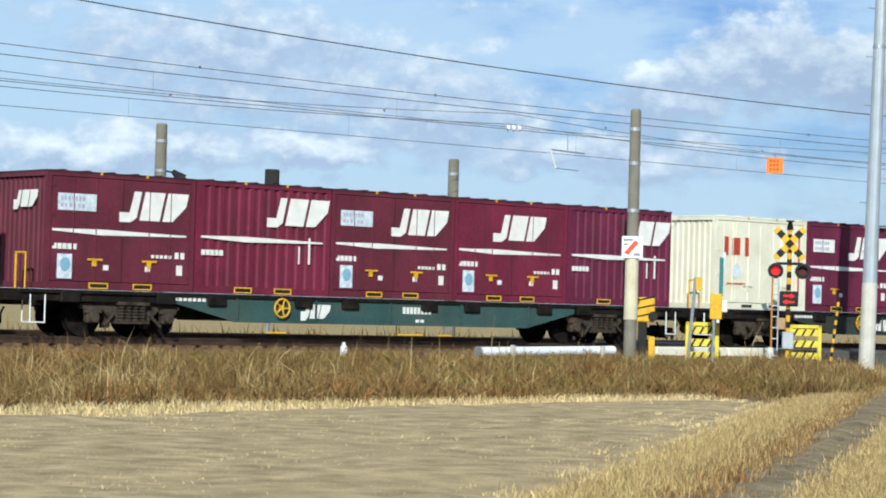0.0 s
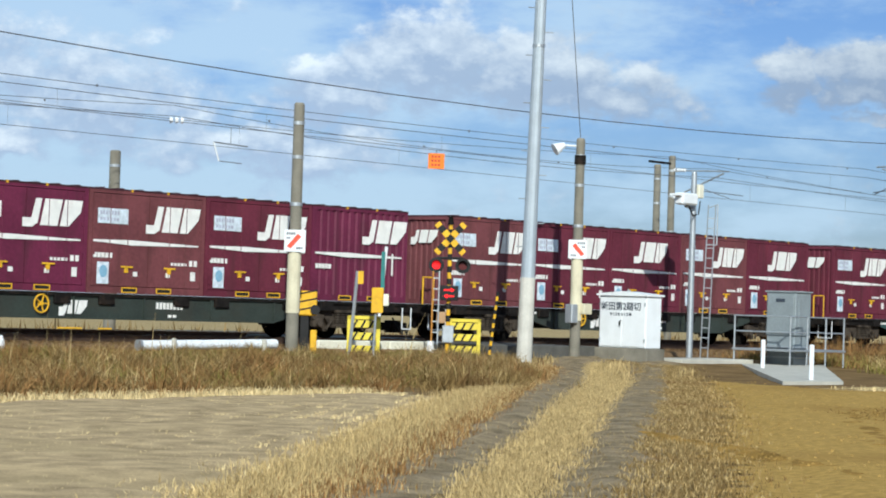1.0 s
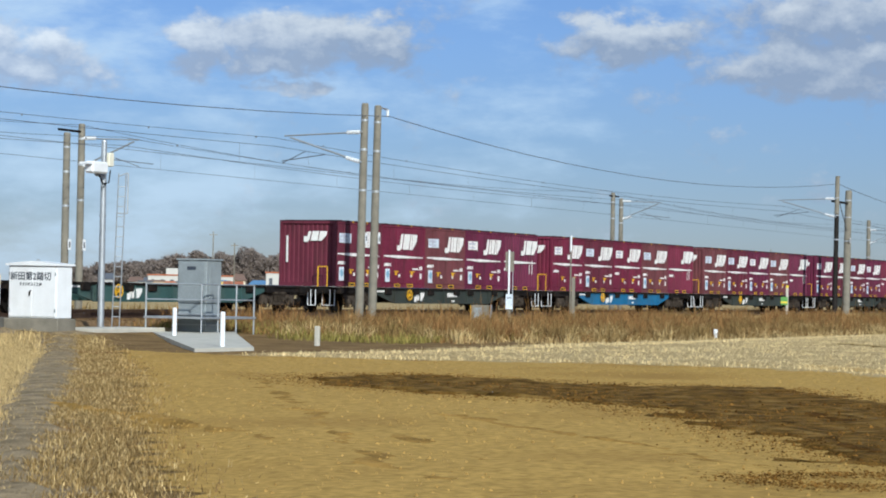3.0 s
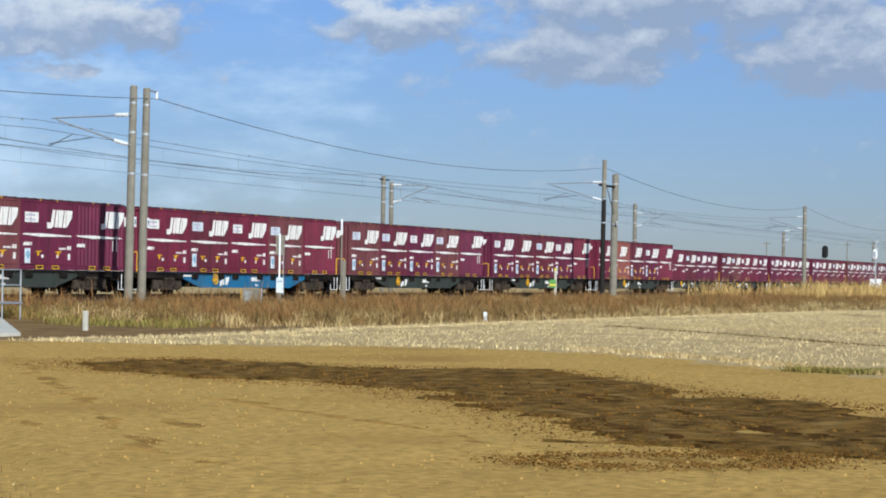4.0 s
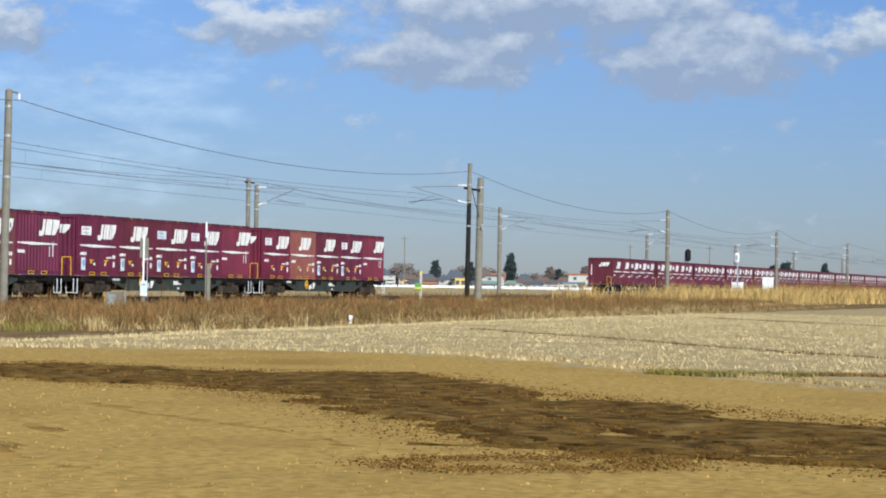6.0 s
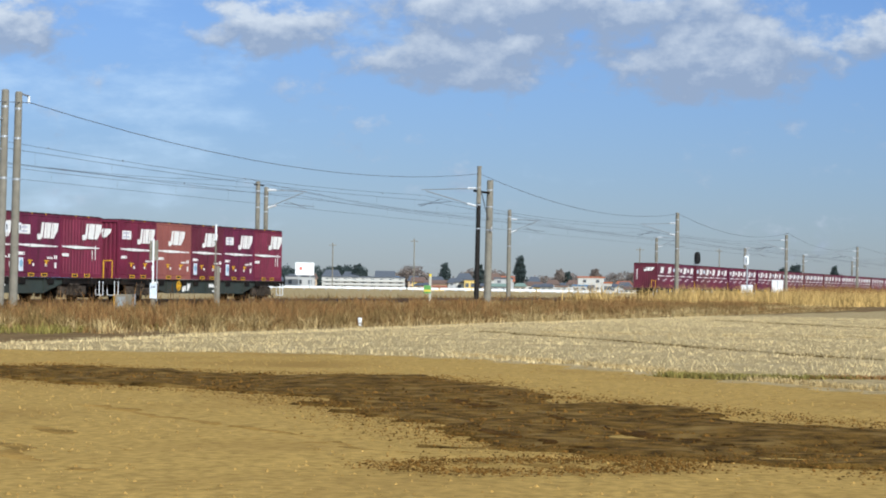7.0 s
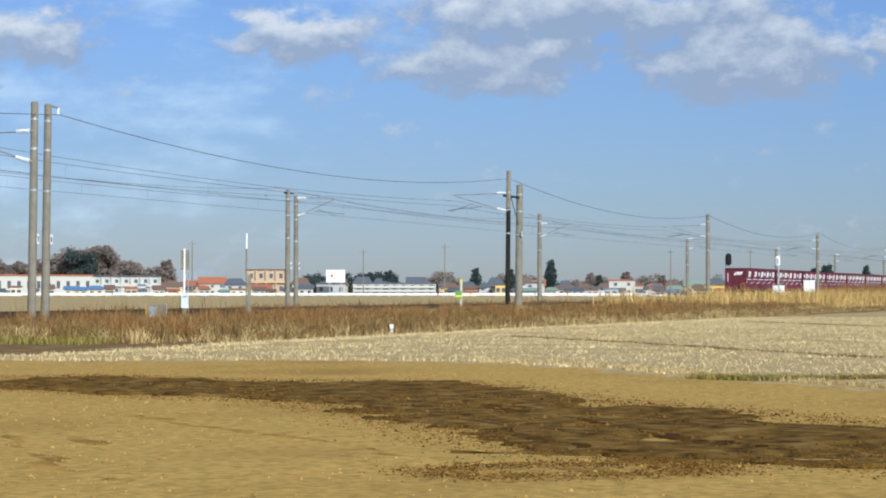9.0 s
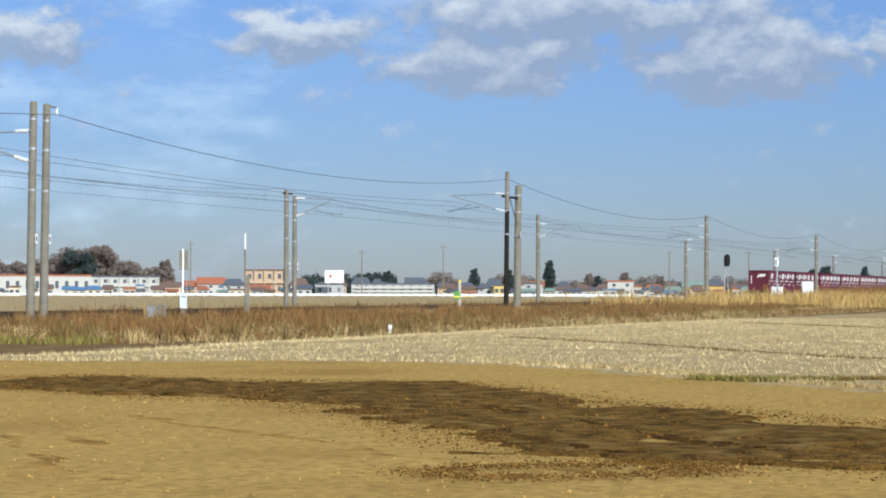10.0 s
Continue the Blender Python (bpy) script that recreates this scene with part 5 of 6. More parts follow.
def grey_cabinet():
    tagged(part("concrete_pad", boxed((51.8, 55.4, 36.4, 37.8, -0.1, 0.27), bevel=0.02), CONCRETE), "pale concrete pad beside the farm track", "slab", kind="structure")
    bm = bmesh.new()
    lo = [(44.0, 28.1), (46.3, 27.9), (57.9, 35.6), (55.0, 36.6)]
    a, b = [bm.verts.new((x, y, -0.1)) for x, y in lo], [bm.verts.new((x, y, 0.06 + 0.1 * (y > 35))) for x, y in lo]
    bm.faces.new(b)
    for k in range(4):
        bm.faces.new((a[k], a[(k + 1) % 4], b[(k + 1) % 4], b[k]))
    tagged(part("concrete_path", bm, CONCRETE), "pale concrete path up to the grey cabinet", "slab", kind="structure")
    c = thing("signal_cabinet", "grey steel cabinet on a raised platform with railings", "cabinet", pose(56.1, 35.4, 0.05))
    part("pedestal", boxed((-0.05, 0.75, 0.05, 1.0, 0.0, 0.95), bevel=0.02), GREY_BOX, c)
    b = part("body", boxed((-0.1, 0.72, 0.0, 1.0, 0.95, 2.2), bevel=0.02), GREY_BOX, c)
    part("lid", boxed((-0.14, 0.76, -0.04, 1.04, 2.2, 2.25), bevel=0.01), GREY_BOX, c)
    part("door", boxed((-0.13, -0.1, 0.05, 0.95, 1.0, 2.15), bevel=0.006), GREY_BOX, c)
    part("name_plate", boxed((-0.14, -0.13, 0.35, 0.65, 1.92, 2.02)), TEXT_DARK, c)
    part("lock", tubes(((-0.16, 0.15, 1.5), (-0.13, 0.15, 1.5), 0.03), seg=8), DARK_STEEL, c)
    part("vent_panel", boxed((0.05, 0.6, -0.02, 0.0, 1.1, 2.05), bevel=0.006), GREY_BOX, c)
    for z in (0.3, 0.6):
        part("brace", boxed((-0.16, 0.76, -0.02, 1.06, z, z + 0.04)), GALV, c)
    part("platform", boxed((-1.1, 1.9, -0.5, 1.5, 0.5, 0.56)), GALV, c, "steel grating platform")
    for x, y in ((-1.05, -0.45), (-0.15, -0.45), (-1.05, 1.45), (0.85, -0.45), (1.85, -0.45), (1.85, 1.45)):
        part("rail_post", tubes(((x, y, 0.0), (x, y, 1.5), 0.025), seg=6), GALV, c)
    for z in (1.05, 1.5):
        for a, d in (((-1.05, -0.45), (-0.15, -0.45)), ((0.85, -0.45), (1.85, -0.45)), ((-1.05, -0.45), (-1.05, 1.45)), ((1.85, -0.45), (1.85, 1.45))):
            part("hand_rail", tubes(((*a, z), (*d, z), 0.022), seg=6), GALV, c)
    for k, (x, y) in enumerate(((52.2, 34.0), (46.0, 28.6))):
        q = thing("bollard", "short white round bollard on the concrete pad", "bollard", pose(x, y, -0.05), "white bollards")
        part("post", tubes(((0, 0, 0), (0, 0, 0.92), 0.06), seg=12), WHITE, q)
        part("cap", tubes(((0, 0, 0.92), (0, 0, 0.95), 0.06, 0.04), seg=12), WHITE, q)
    s = thing("boundary_stake", "short white boundary stake in the grass", "stake", pose(52.0, 29.4, 0))
    part("post", boxed((-0.06, 0.06, -0.06, 0.06, -0.2, 0.5), bevel=0.015), CONCRETE, s)


def lineside_posts():
    q = thing("board_post", "thin white post with a grey board and a white plate", "post", facing(81.7, 37.5, 65))
    part("post", boxed((-0.035, 0.035, -0.03, 0.03, 0.6, 2.95), bevel=0.008), WHITE, q)
    part("base", boxed((-0.08, 0.09, -0.05, 0.05, -0.2, 0.6), bevel=0.01), POLE_GREY, q, "grey concrete foot")
    part("board", boxed((-0.15, 0.19, 0.03, 0.05, 2.1, 2.88)), POLE_GREY, q, "weathered grey board")
    part("side_stay", tubes(((0.15, 0.05, 0.5), (0.15, 0.05, 2.9), 0.018), seg=6), GALV, q)
    part("plate", boxed((-0.12, 0.16, -0.06, -0.03, 0.6, 1.2), bevel=0.005), LABEL_BLUE, q, "pale plate with faint writing")
    part("lettering", plate(*bars(-0.07, 1.02, 0.18, 0.05, 3), y0=-0.066, y1=-0.06), TEXT_DARK, q)
    q = thing("marker_post", "thin grey post with a white tip", "post", facing(89.1, 38.0, 67))
    part("post", tubes(((0, 0, -0.2), (0, 0, 3.05), 0.035), seg=8), POLE_GREY, q)
    part("tip", tubes(((0, 0, 3.05), (0, 0, 3.72), 0.045), seg=8), WHITE, q)
    part("foot_post", boxed((0.05, 0.2, -0.07, 0.07, -0.1, 1.95), bevel=0.01), POLE_GREY, q, "grey concrete stake")
    q = thing("cable_box", "low grey trackside box with a yellow edge", "box", facing(82.8, 39.2, 64.5))
    part("body", boxed((-0.42, 0.3, -0.2, 0.2, 0, 0.70), bevel=0.02), POLE_GREY, q)
    part("side_post", boxed((0.34, 0.42, -0.05, 0.05, -0.1, 0.72)), GALV, q)
    part("door_panel", boxed((-0.3, 0.0, -0.21, -0.2, 0.2, 0.6)), GREY_BOX, q)
    part("edge", boxed((-0.47, -0.44, -0.21, -0.15, 0, 0.70)), YELLOW, q)
    q = thing("gradient_post", "pale post with a green and yellow plate", "post", facing(121.6, 38.8, 72.4))
    part("post", boxed((0.0, 0.14, -0.05, 0.05, -0.2, 1.75), bevel=0.01), CONCRETE, q)
    part("tip", boxed((0.0, 0.14, -0.052, 0.052, 1.75, 1.9)), PALE_YELLOW, q)
    part("plate", boxed((-0.28, 0.1, -0.07, -0.05, 0.8, 1.25)), mat("green_plate", (0.12, 0.3, 0.08)), q)
    part("yellow_strip", boxed((-0.28, 0.1, -0.075, -0.07, 0.9, 1.0)), PALE_YELLOW, q)
    for x, w, h in ((234.5, 1.2, 1.75), (254.7, 1.25, 2.4)):
        q = thing("relay_box", "white lineside relay box behind tall grass", "box", facing(x, 40.0, 80))
        part("body", boxed((-w / 2, w / 2, -0.4, 0.4, 0, h), bevel=0.03), WHITE, q)
        part("lid", boxed((-w / 2 - 0.05, w / 2 + 0.05, -0.45, 0.45, h, h + 0.06)), WHITE, q)
        part("door_gap", boxed((-0.01, 0.01, -0.406, -0.4, 0.1, h - 0.1)), TEXT_DARK, q)
    q = thing("line_lamp", "white oval lamp housing on a lineside mast", "signal", facing(228.6, 39.0, 80))
    part("mast", tubes(((0, 0, -0.2), (0, 0, 5.6), 0.08), seg=8), GALV, q)
    part("housing", boxed((-0.34, 0.14, -0.2, 0.2, 3.75, 4.75), bevel=0.12), WHITE, q)
    part("lamp_face", boxed((-0.2, 0.0, -0.215, -0.2, 3.95, 4.55), bevel=0.004), GALV, q)
    for x, y in ((77.1, 27.2),):
        q = thing("marker_stub", "small white marker stub at the field edge", "marker", facing(x, y, 70))
        part("body", boxed((-0.07, 0.07, -0.05, 0.05, -0.1, 0.28), bevel=0.02), WHITE, q)


warning_signal()
crossing_things()
white_cabinet()
grey_cabinet()
lineside_posts()


# ---- grass and stubble: thin blades, joined by kind ----
RNG = np.random.default_rng(7)


def blades(name, pts, h0, h1, width, material, label, lean=0.35, per=1, spread=0.0, low=False):
    """One object of many two-piece blades; pts is an (n, 2) plan array."""
    pts = np.repeat(np.asarray(pts, float), per, axis=0)
    n = len(pts)
    if spread:
        pts = pts + RNG.normal(0, spread, (n, 2))
    base = np.array([gz(x, y) for x, y in pts]) - 0.02
    h = RNG.uniform(h0, h1, n) * RNG.uniform(0.6, 1.0, n)
    if low:     # shorter towards the rails
        h *= np.clip((40.2 - pts[:, 1]) / 5.0, 0.4, 1.0) * (0.55 + 0.9 * np.clip(np.array([noise.noise(Vector((x * 0.45, y * 0.45, 5))) + 0.5 for x, y in pts]), 0, 1))
    a, b = RNG.uniform(0, math.tau, n), RNG.uniform(0, math.tau, n)
    d = np.stack([np.cos(a), np.sin(a)], 1) * (RNG.uniform(0, lean, n) * h)[:, None]
    s = np.stack([np.cos(b), np.sin(b)], 1) * (width * RNG.uniform(0.6, 1.4, n) / 2)[:, None]
    v = np.zeros((n, 5, 3), np.float32)
    v[:, 0, :2], v[:, 1, :2] = pts - s, pts + s
    v[:, 2, :2], v[:, 3, :2] = pts + d * 0.35 + s * 0.8, pts + d * 0.35 - s * 0.8
    v[:, 4, :2] = pts + d
    v[:, 0, 2] = v[:, 1, 2] = base
    v[:, 2, 2] = v[:, 3, 2] = base + h * 0.6
    v[:, 4, 2] = base + h
    me = bpy.data.meshes.new(name)
    me.vertices.add(n * 5)
    me.vertices.foreach_set("co", v.ravel())
    k = np.arange(n)[:, None] * 5
    loops = np.concatenate([k + np.array([[0, 1, 2, 3]]), k + np.array([[3, 2, 4]])], 1).ravel()
    me.loops.add(len(loops))
    me.loops.foreach_set("vertex_index", loops.astype(np.int32))
    me.polygons.add(n * 2)
    me.polygons.foreach_set("loop_start", (np.arange(n)[:, None] * 7 + np.array([[0, 4]])).ravel().astype(np.int32))
    me.update(calc_edges=True)
    ob = link_mesh(name, me, material)
    return tagged(ob, label, "grass", kind="stuff")


def scatter(n, x0, x1, y0, y1, keep=None):
    p = np.stack([RNG.uniform(x0, x1, n), RNG.uniform(y0, y1, n)], 1)
    return np.array([q for q in p if keep(*q)]) if keep else p


def patchy(x, y, s, cut, z=0.0):
    return noise.noise(Vector((x * s, y * s, z))) > cut


def along(line, n, width):
    """Random points round a plan line."""
    line = np.array(line, float)
    seg = np.linalg.norm(np.diff(line, axis=0), axis=1)
    cum = np.concatenate([[0], np.cumsum(seg)])
    d = RNG.uniform(0, cum[-1], n)
    c = np.stack([np.interp(d, cum, line[:, i]) for i in (0, 1)], 1)
    return c + RNG.normal(0, width, (n, 2))


def not_on_track(x, y):
    return not (inside(RUT_L, x, y) or inside(RUT_R, x, y)) and y < 40.1 and not (45.6 < x < 53.2 and y > 37.2)


# bank between the left field and the railway
def bank_edge(x):
    return 25.0 + 0.16 * max(x - 14, 0) * 0.75


left_bank = lambda x, y: y > bank_edge(x) - 0.2 and not_on_track(x, y) and x < 0.95 * y + 9.5 and y < 40.0
blades("bank_grass", scatter(30000, 6, 46, 24.5, 40.0, lambda x, y: left_bank(x, y) and patchy(x, y, 0.25, -0.3)), 0.12, 0.36, 0.018, BROWN_GRASS, "matted brown dry grass on the railway bank", 2.2, 3, 0.08, low=True)
blades("bank_weed", scatter(9000, 6, 36, 25.5, 40.0, lambda x, y: left_bank(x, y) and patchy(x, y, 0.3, 0.0, 4)), 0.12, 0.42, 0.02, RUSSET, "russet dead weeds on the railway bank", 2.0, 4, 0.14, low=True)
blades("grass_tufts", scatter(900, 6, 46, 25.2, 40.0, left_bank), 0.25, 0.6, 0.016, BROWN_GRASS, "arching tufts of brown dry grass", 1.3, 55, 0.11, low=True)
blades("grass_tufts", scatter(420, 6, 40, 25.2, 39.0, lambda x, y: left_bank(x, y) and patchy(x, y, 0.3, 0.0, 4)), 0.25, 0.6, 0.018, RUSSET, "low russet brush on the railway bank", 1.4, 55, 0.16, low=True)
blades("grass_tufts", scatter(380, 6, 46, 25.2, 40.0, left_bank), 0.2, 0.55, 0.014, STRAW, "arching tufts of straw-coloured grass", 1.4, 40, 0.10, low=True)
blades("tall_grass", scatter(240, 6, 40, 25, 39, lambda x, y: left_bank(x, y) and patchy(x, y, 0.4, 0.1, 9)), 0.5, 1.2, 0.014, STRAW, "tall straw-coloured dry stalks", 0.5, 3, 0.12, low=True)
blades("bank_straw", scatter(5000, 6, 46, 25, 40.0, lambda x, y: left_bank(x, y) and patchy(x, y, 0.5, 0.0, 2)), 0.12, 0.4, 0.016, STRAW, "straw-coloured dry grass on the bank", 1.6, 2, 0.08, low=True)
blades("green_grass", scatter(15000, 20, 47, 27, 38.8, lambda x, y: left_bank(x, y) and x > 22 + 0.25 * (39 - y) and patchy(x, y, 0.35, 0.0, 6)), 0.12, 0.34, 0.018, GREEN_GRASS, "olive-green grass near the crossing", 1.8, 3, 0.08, low=True)
blades("grass_tufts", scatter(260, 24, 47, 27, 38.8, lambda x, y: left_bank(x, y) and patchy(x, y, 0.35, 0.0, 6)), 0.2, 0.5, 0.016, GREEN_GRASS, "olive-green tufts near the crossing", 1.3, 50, 0.12, low=True)
# rim of the left field and verge of the track
rim = [(x, bank_edge(x) - 0.35) for x in range(4, 31, 3)]
blades("field_rim_grass", along(rim, 5000, 0.3), 0.05, 0.2, 0.013, PALE_STRAW, "pale dry grass along the field edge", 1.4, 3, 0.07)
verge = ((9, 10.3), (12.4, 12.6), (16.6, 15.6), (22.7, 20.0), (29.6, 25.0), (38.0, 31.0), (43.8, 35.4))
blades("verge_grass", along(verge, 30000, 0.30), 0.03, 0.16, 0.008, STRAW, "dry straw-coloured grass along the track", 0.8, 2, 0.05)
blades("verge_weed", along([(x + 0.3, y - 0.3) for x, y in verge], 7000, 0.22), 0.04, 0.13, 0.01, RUSSET, "low russet weeds along the track", 0.9, 2, 0.05)
mid = ((9, 8.2), (13.8, 11.5), (21.1, 16.6), (29.7, 22.8), (40, 30.0), (47.5, 36.0))
blades("median_grass", along(mid, 34000, 0.22), 0.03, 0.11, 0.008, STRAW, "dry grass strip between the wheel ruts", 0.9, 2, 0.04)
verge_r = ((9.5, 6.5), (15.5, 10.9), (23.3, 16.4), (32.4, 22.6), (44.0, 31.3), (50, 35.8))
blades("verge_grass", along(verge_r, 24000, 0.40), 0.02, 0.09, 0.009, BROWN_GRASS, "short brown grass between track and field", 1.0, 2, 0.05)
blades("verge_grass", along(verge_r, 8000, 0.4), 0.02, 0.10, 0.009, STRAW, "short straw grass between track and field", 1.0, 2, 0.05)
foot = lambda x, y: not_on_track(x, y) and not (49 < x < 58 and y > 33.6) 
blades("crossing_grass", scatter(7000, 41, 66, 30, 38.8, lambda x, y: foot(x, y) and y > 0.62 * x + 3.5 and patchy(x, y, 0.5, -0.1)), 0.1, 0.3, 0.02, STRAW, "dry grass round the crossing", 0.8, 2, 0.06)

# stubble rows of the left field
def rows_in(poly, spacing, step, ang, jitter, box_):
    x0, x1, y0, y1 = box_
    ca, sa = math.cos(ang), math.sin(ang)
    out = []
    for i in range(int(-90 / spacing), int(260 / spacing)):
        for j in range(int(-120 / step), int(320 / step)):
            u, v = j * step, i * spacing
            x, y = u * ca - v * sa, u * sa + v * ca
            if x0 < x < x1 and y0 < y < y1 and inside(poly, x, y):
                out.append((x, y))
    out = np.array(out)
    return out + RNG.normal(0, jitter, out.shape)


pts = rows_in(LEFT_STUBBLE, 0.34, 0.16, radians(34), 0.03, (3, 30, 7, 28))
blades("rice_stubble", pts, 0.03, 0.085, 0.009, PALE_STRAW, "rows of pale cut rice stubble", 0.9, 9, 0.035)
pts = rows_in(RIGHT_STUBBLE, 0.42, 0.26, radians(34), 0.08, (34, 125, -2, 26))
pts = pts[pts[:, 0] > 40 + 0.0 * pts[:, 1]]
blades("rice_stubble", pts, 0.05, 0.14, 0.015, PALE_STRAW, "rows of pale cut rice stubble", 1.0, 8, 0.10)
# loose straw and clods on the tilled field
blades("straw_litter", scatter(9000, 14, 45, -3, 20, lambda x, y: inside(DARK_PATCH, x, y)), 0.02, 0.07, 0.008, STRAW, "loose straw bits on the dark soil", 2.5, 2, 0.15)
blades("straw_litter", scatter(2500, 14, 45, -6, 28, lambda x, y: inside(BROWN_FIELD, x, y)), 0.02, 0.07, 0.012, BROWN_GRASS, "loose straw bits on the tilled soil", 2.5, 1)


def clods(name, pts, s0, s1, material, label):
    """Small angular lumps of earth, joined."""
    pts = np.asarray(pts, float)
    n = len(pts)
    o = np.array([(1, 0, 0), (0, 1, 0), (-1, 0, 0), (0, -1, 0), (0, 0, 0.8)], float)
    s = RNG.uniform(s0, s1, n) * RNG.uniform(0.4, 1, n)
    v = o[None] * s[:, None, None] * RNG.uniform(0.6, 1.4, (n, 5, 1))
    v[:, :, :2] += pts[:, None, :]
    v[:, :, 2] += 0.055
    f = np.array([(0, 1, 4), (1, 2, 4), (2, 3, 4), (3, 0, 4)])
    faces = (np.arange(n)[:, None, None] * 5 + f[None]).reshape(-1, 3)
    me = bpy.data.meshes.new(name)
    me.from_pydata(v.reshape(-1, 3).tolist(), [], faces.tolist())
    tagged(link_mesh(name, me, material), label, "soil", kind="stuff")


CLOD = mat("soil_crumbs", (0.31, 0.19, 0.055), 0.95, var=0.3, island=0.25, spec=0.03)
DARK_CLOD = mat("dark_soil_crumbs", (0.115, 0.057, 0.013), 0.95, var=0.3, island=0.6, spec=0.03)
clods("soil_clods", scatter(22000, 13, 45, -4, 29, lambda x, y: inside(BROWN_FIELD, x, y) and not inside(DARK_PATCH, x, y) and patchy(x, y, 0.6, -0.15)), 0.008, 0.028, CLOD, "crumbs of dry brown soil")
clods("dark_clods", scatter(16000, 14, 38, -3, 20, lambda x, y: inside(DARK_PATCH, x, y)), 0.010, 0.04, DARK_CLOD, "crumbs of dark damp soil")
rimline = list(DARK_PATCH) + [DARK_PATCH[0]]
clods("dark_clods", along(rimline, 15000, 0.42), 0.006, 0.022, DARK_CLOD, "crumbs of dark soil along the turned patch")
clods("dark_clods", along(list(SIDE_STRIP) + [SIDE_STRIP[0]], 4000, 0.2), 0.006, 0.02, DARK_CLOD, "crumbs of dark soil beside the turned patch")
blades("straw_litter", along(rimline, 2500, 0.3), 0.02, 0.08, 0.01, STRAW, "loose straw along the turned patch", 2.5, 1)
for bund, n, mt_, lab in ((((69.5, 20.4), (60.7, 13.8), (53.4, 9.0), (49.1, 5.6), (46, 3)), 2600, DARK_BUND, "dark weedy rim of a low field bund"),
                          (((105.4, 19.5), (102.6, 17.7), (92.1, 10.5), (84, 5)), 2600, DARK_BUND, "dark weedy rim of a low field bund"),
                          (((70.7, 18.8), (71.1, 13.7), (73.6, 8.4), (76, 4)), 1500, STRAW, "straw-coloured grass on a low field bund"),
                          (((38.3, 8.0), (38.1, 7.2), (38.2, 5.9), (38.6, 4.6)), 1600, GREEN_GRASS, "olive weeds on the rim of the stubble field"),
                          (((38.4, 5.4), (38.7, 4.4), (38.6, 3.2)), 1200, RUSSET, "russet weeds on the rim of the stubble field")):
    blades("bund_grass", along(bund, n, 0.13), 0.05, 0.15, 0.02, mt_, lab, 1.0, 2, 0.07)
blades("bund_grass", along(((47.0, 14.4), (43.2, 10.6), (39.6, 7.8), (35, 3.8)), 2600, 0.14), 0.04, 0.13, 0.016, STRAW, "straw-coloured rim grass of the stubble field", 1.2, 2, 0.06)
# bank on the right between the stubble and the railway
def edge_r(x):
    return 26.4 - max(x - 62, 0) * 0.035


right_bank = lambda x, y: y > edge_r(x) and y < 40.2
blades("bank_weed", scatter(15000, 58, 190, 23, 40.2, lambda x, y: right_bank(x, y) and y > edge_r(x) + 1.2 and patchy(x, y, 0.22, -0.2, 3)), 0.12, 0.42, 0.022, RUSSET, "russet dead weeds on the railway bank", 2.0, 4, 0.25)
blades("bank_grass", scatter(18000, 58, 190, 23, 40.2, lambda x, y: right_bank(x, y) and patchy(x, y, 0.3, -0.1, 5)), 0.12, 0.4, 0.024, BROWN_GRASS, "matted brown dry grass on the railway bank", 2.0, 4, 0.2)
blades("brush", scatter(650, 60, 190, 27.5, 40.0, lambda x, y: right_bank(x, y) and y > edge_r(x) + 2.0 and patchy(x, y, 0.16, -0.1, 3)), 0.35, 0.9, 0.022, RUSSET, "rounded clumps of russet dead brush", 0.9, 70, 0.28)
blades("brush", scatter(700, 60, 190, 26.5, 39.6, lambda x, y: right_bank(x, y)), 0.3, 0.75, 0.022, BROWN_GRASS, "rounded clumps of brown dry brush", 1.0, 60, 0.24)
blades("grass_tufts", scatter(650, 58, 190, 24, 39, lambda x, y: right_bank(x, y) and patchy(x, y, 0.2, -0.1, 8)), 0.25, 0.6, 0.022, STRAW, "straw-coloured tufts among the dead weeds", 1.3, 45, 0.16)
blades("bank_straw", scatter(4500, 58, 190, 23, 33, lambda x, y: edge_r(x) - 0.5 < y < edge_r(x) + 2.6), 0.1, 0.34, 0.026, STRAW, "straw-coloured grass along the bank foot", 1.5, 4, 0.16)
blades("tall_grass", scatter(700, 66, 190, 29, 40, lambda x, y: patchy(x, y, 0.25, 0.1, 8)), 0.7, 1.5, 0.022, RUSSET, "tall russet dead stalks", 0.5, 5, 0.2)
blades("reed_grass", scatter(4200, 150, 330, 20, 38.5, lambda x, y: y > 37 - (x - 150) * 0.11 and patchy(x, y, 0.12, -0.25, 1)), 0.8, 2.1, 0.05, REED, "tall golden reed grass by the railway", 0.8, 9, 0.5)
blades("reed_grass", scatter(2800, 190, 420, 8, 34, lambda x, y: y > 30 - (x - 190) * 0.1), 0.5, 1.3, 0.06, REED, "golden dry grass meadow", 0.9, 7, 0.6)
blades("brush", scatter(90, 255, 330, 34, 39.5), 1.0, 2.6, 0.07, RUSSET, "tall russet thicket by the railway", 0.6, 60, 0.6)
blades("bank_grass", scatter(3000, 56, 74, 29, 38.8, lambda x, y: foot(x, y) and patchy(x, y, 0.3, -0.1, 7)), 0.12, 0.35, 0.03, GREEN_GRASS, "olive grass below the pair of poles", 0.8, 3, 0.1)
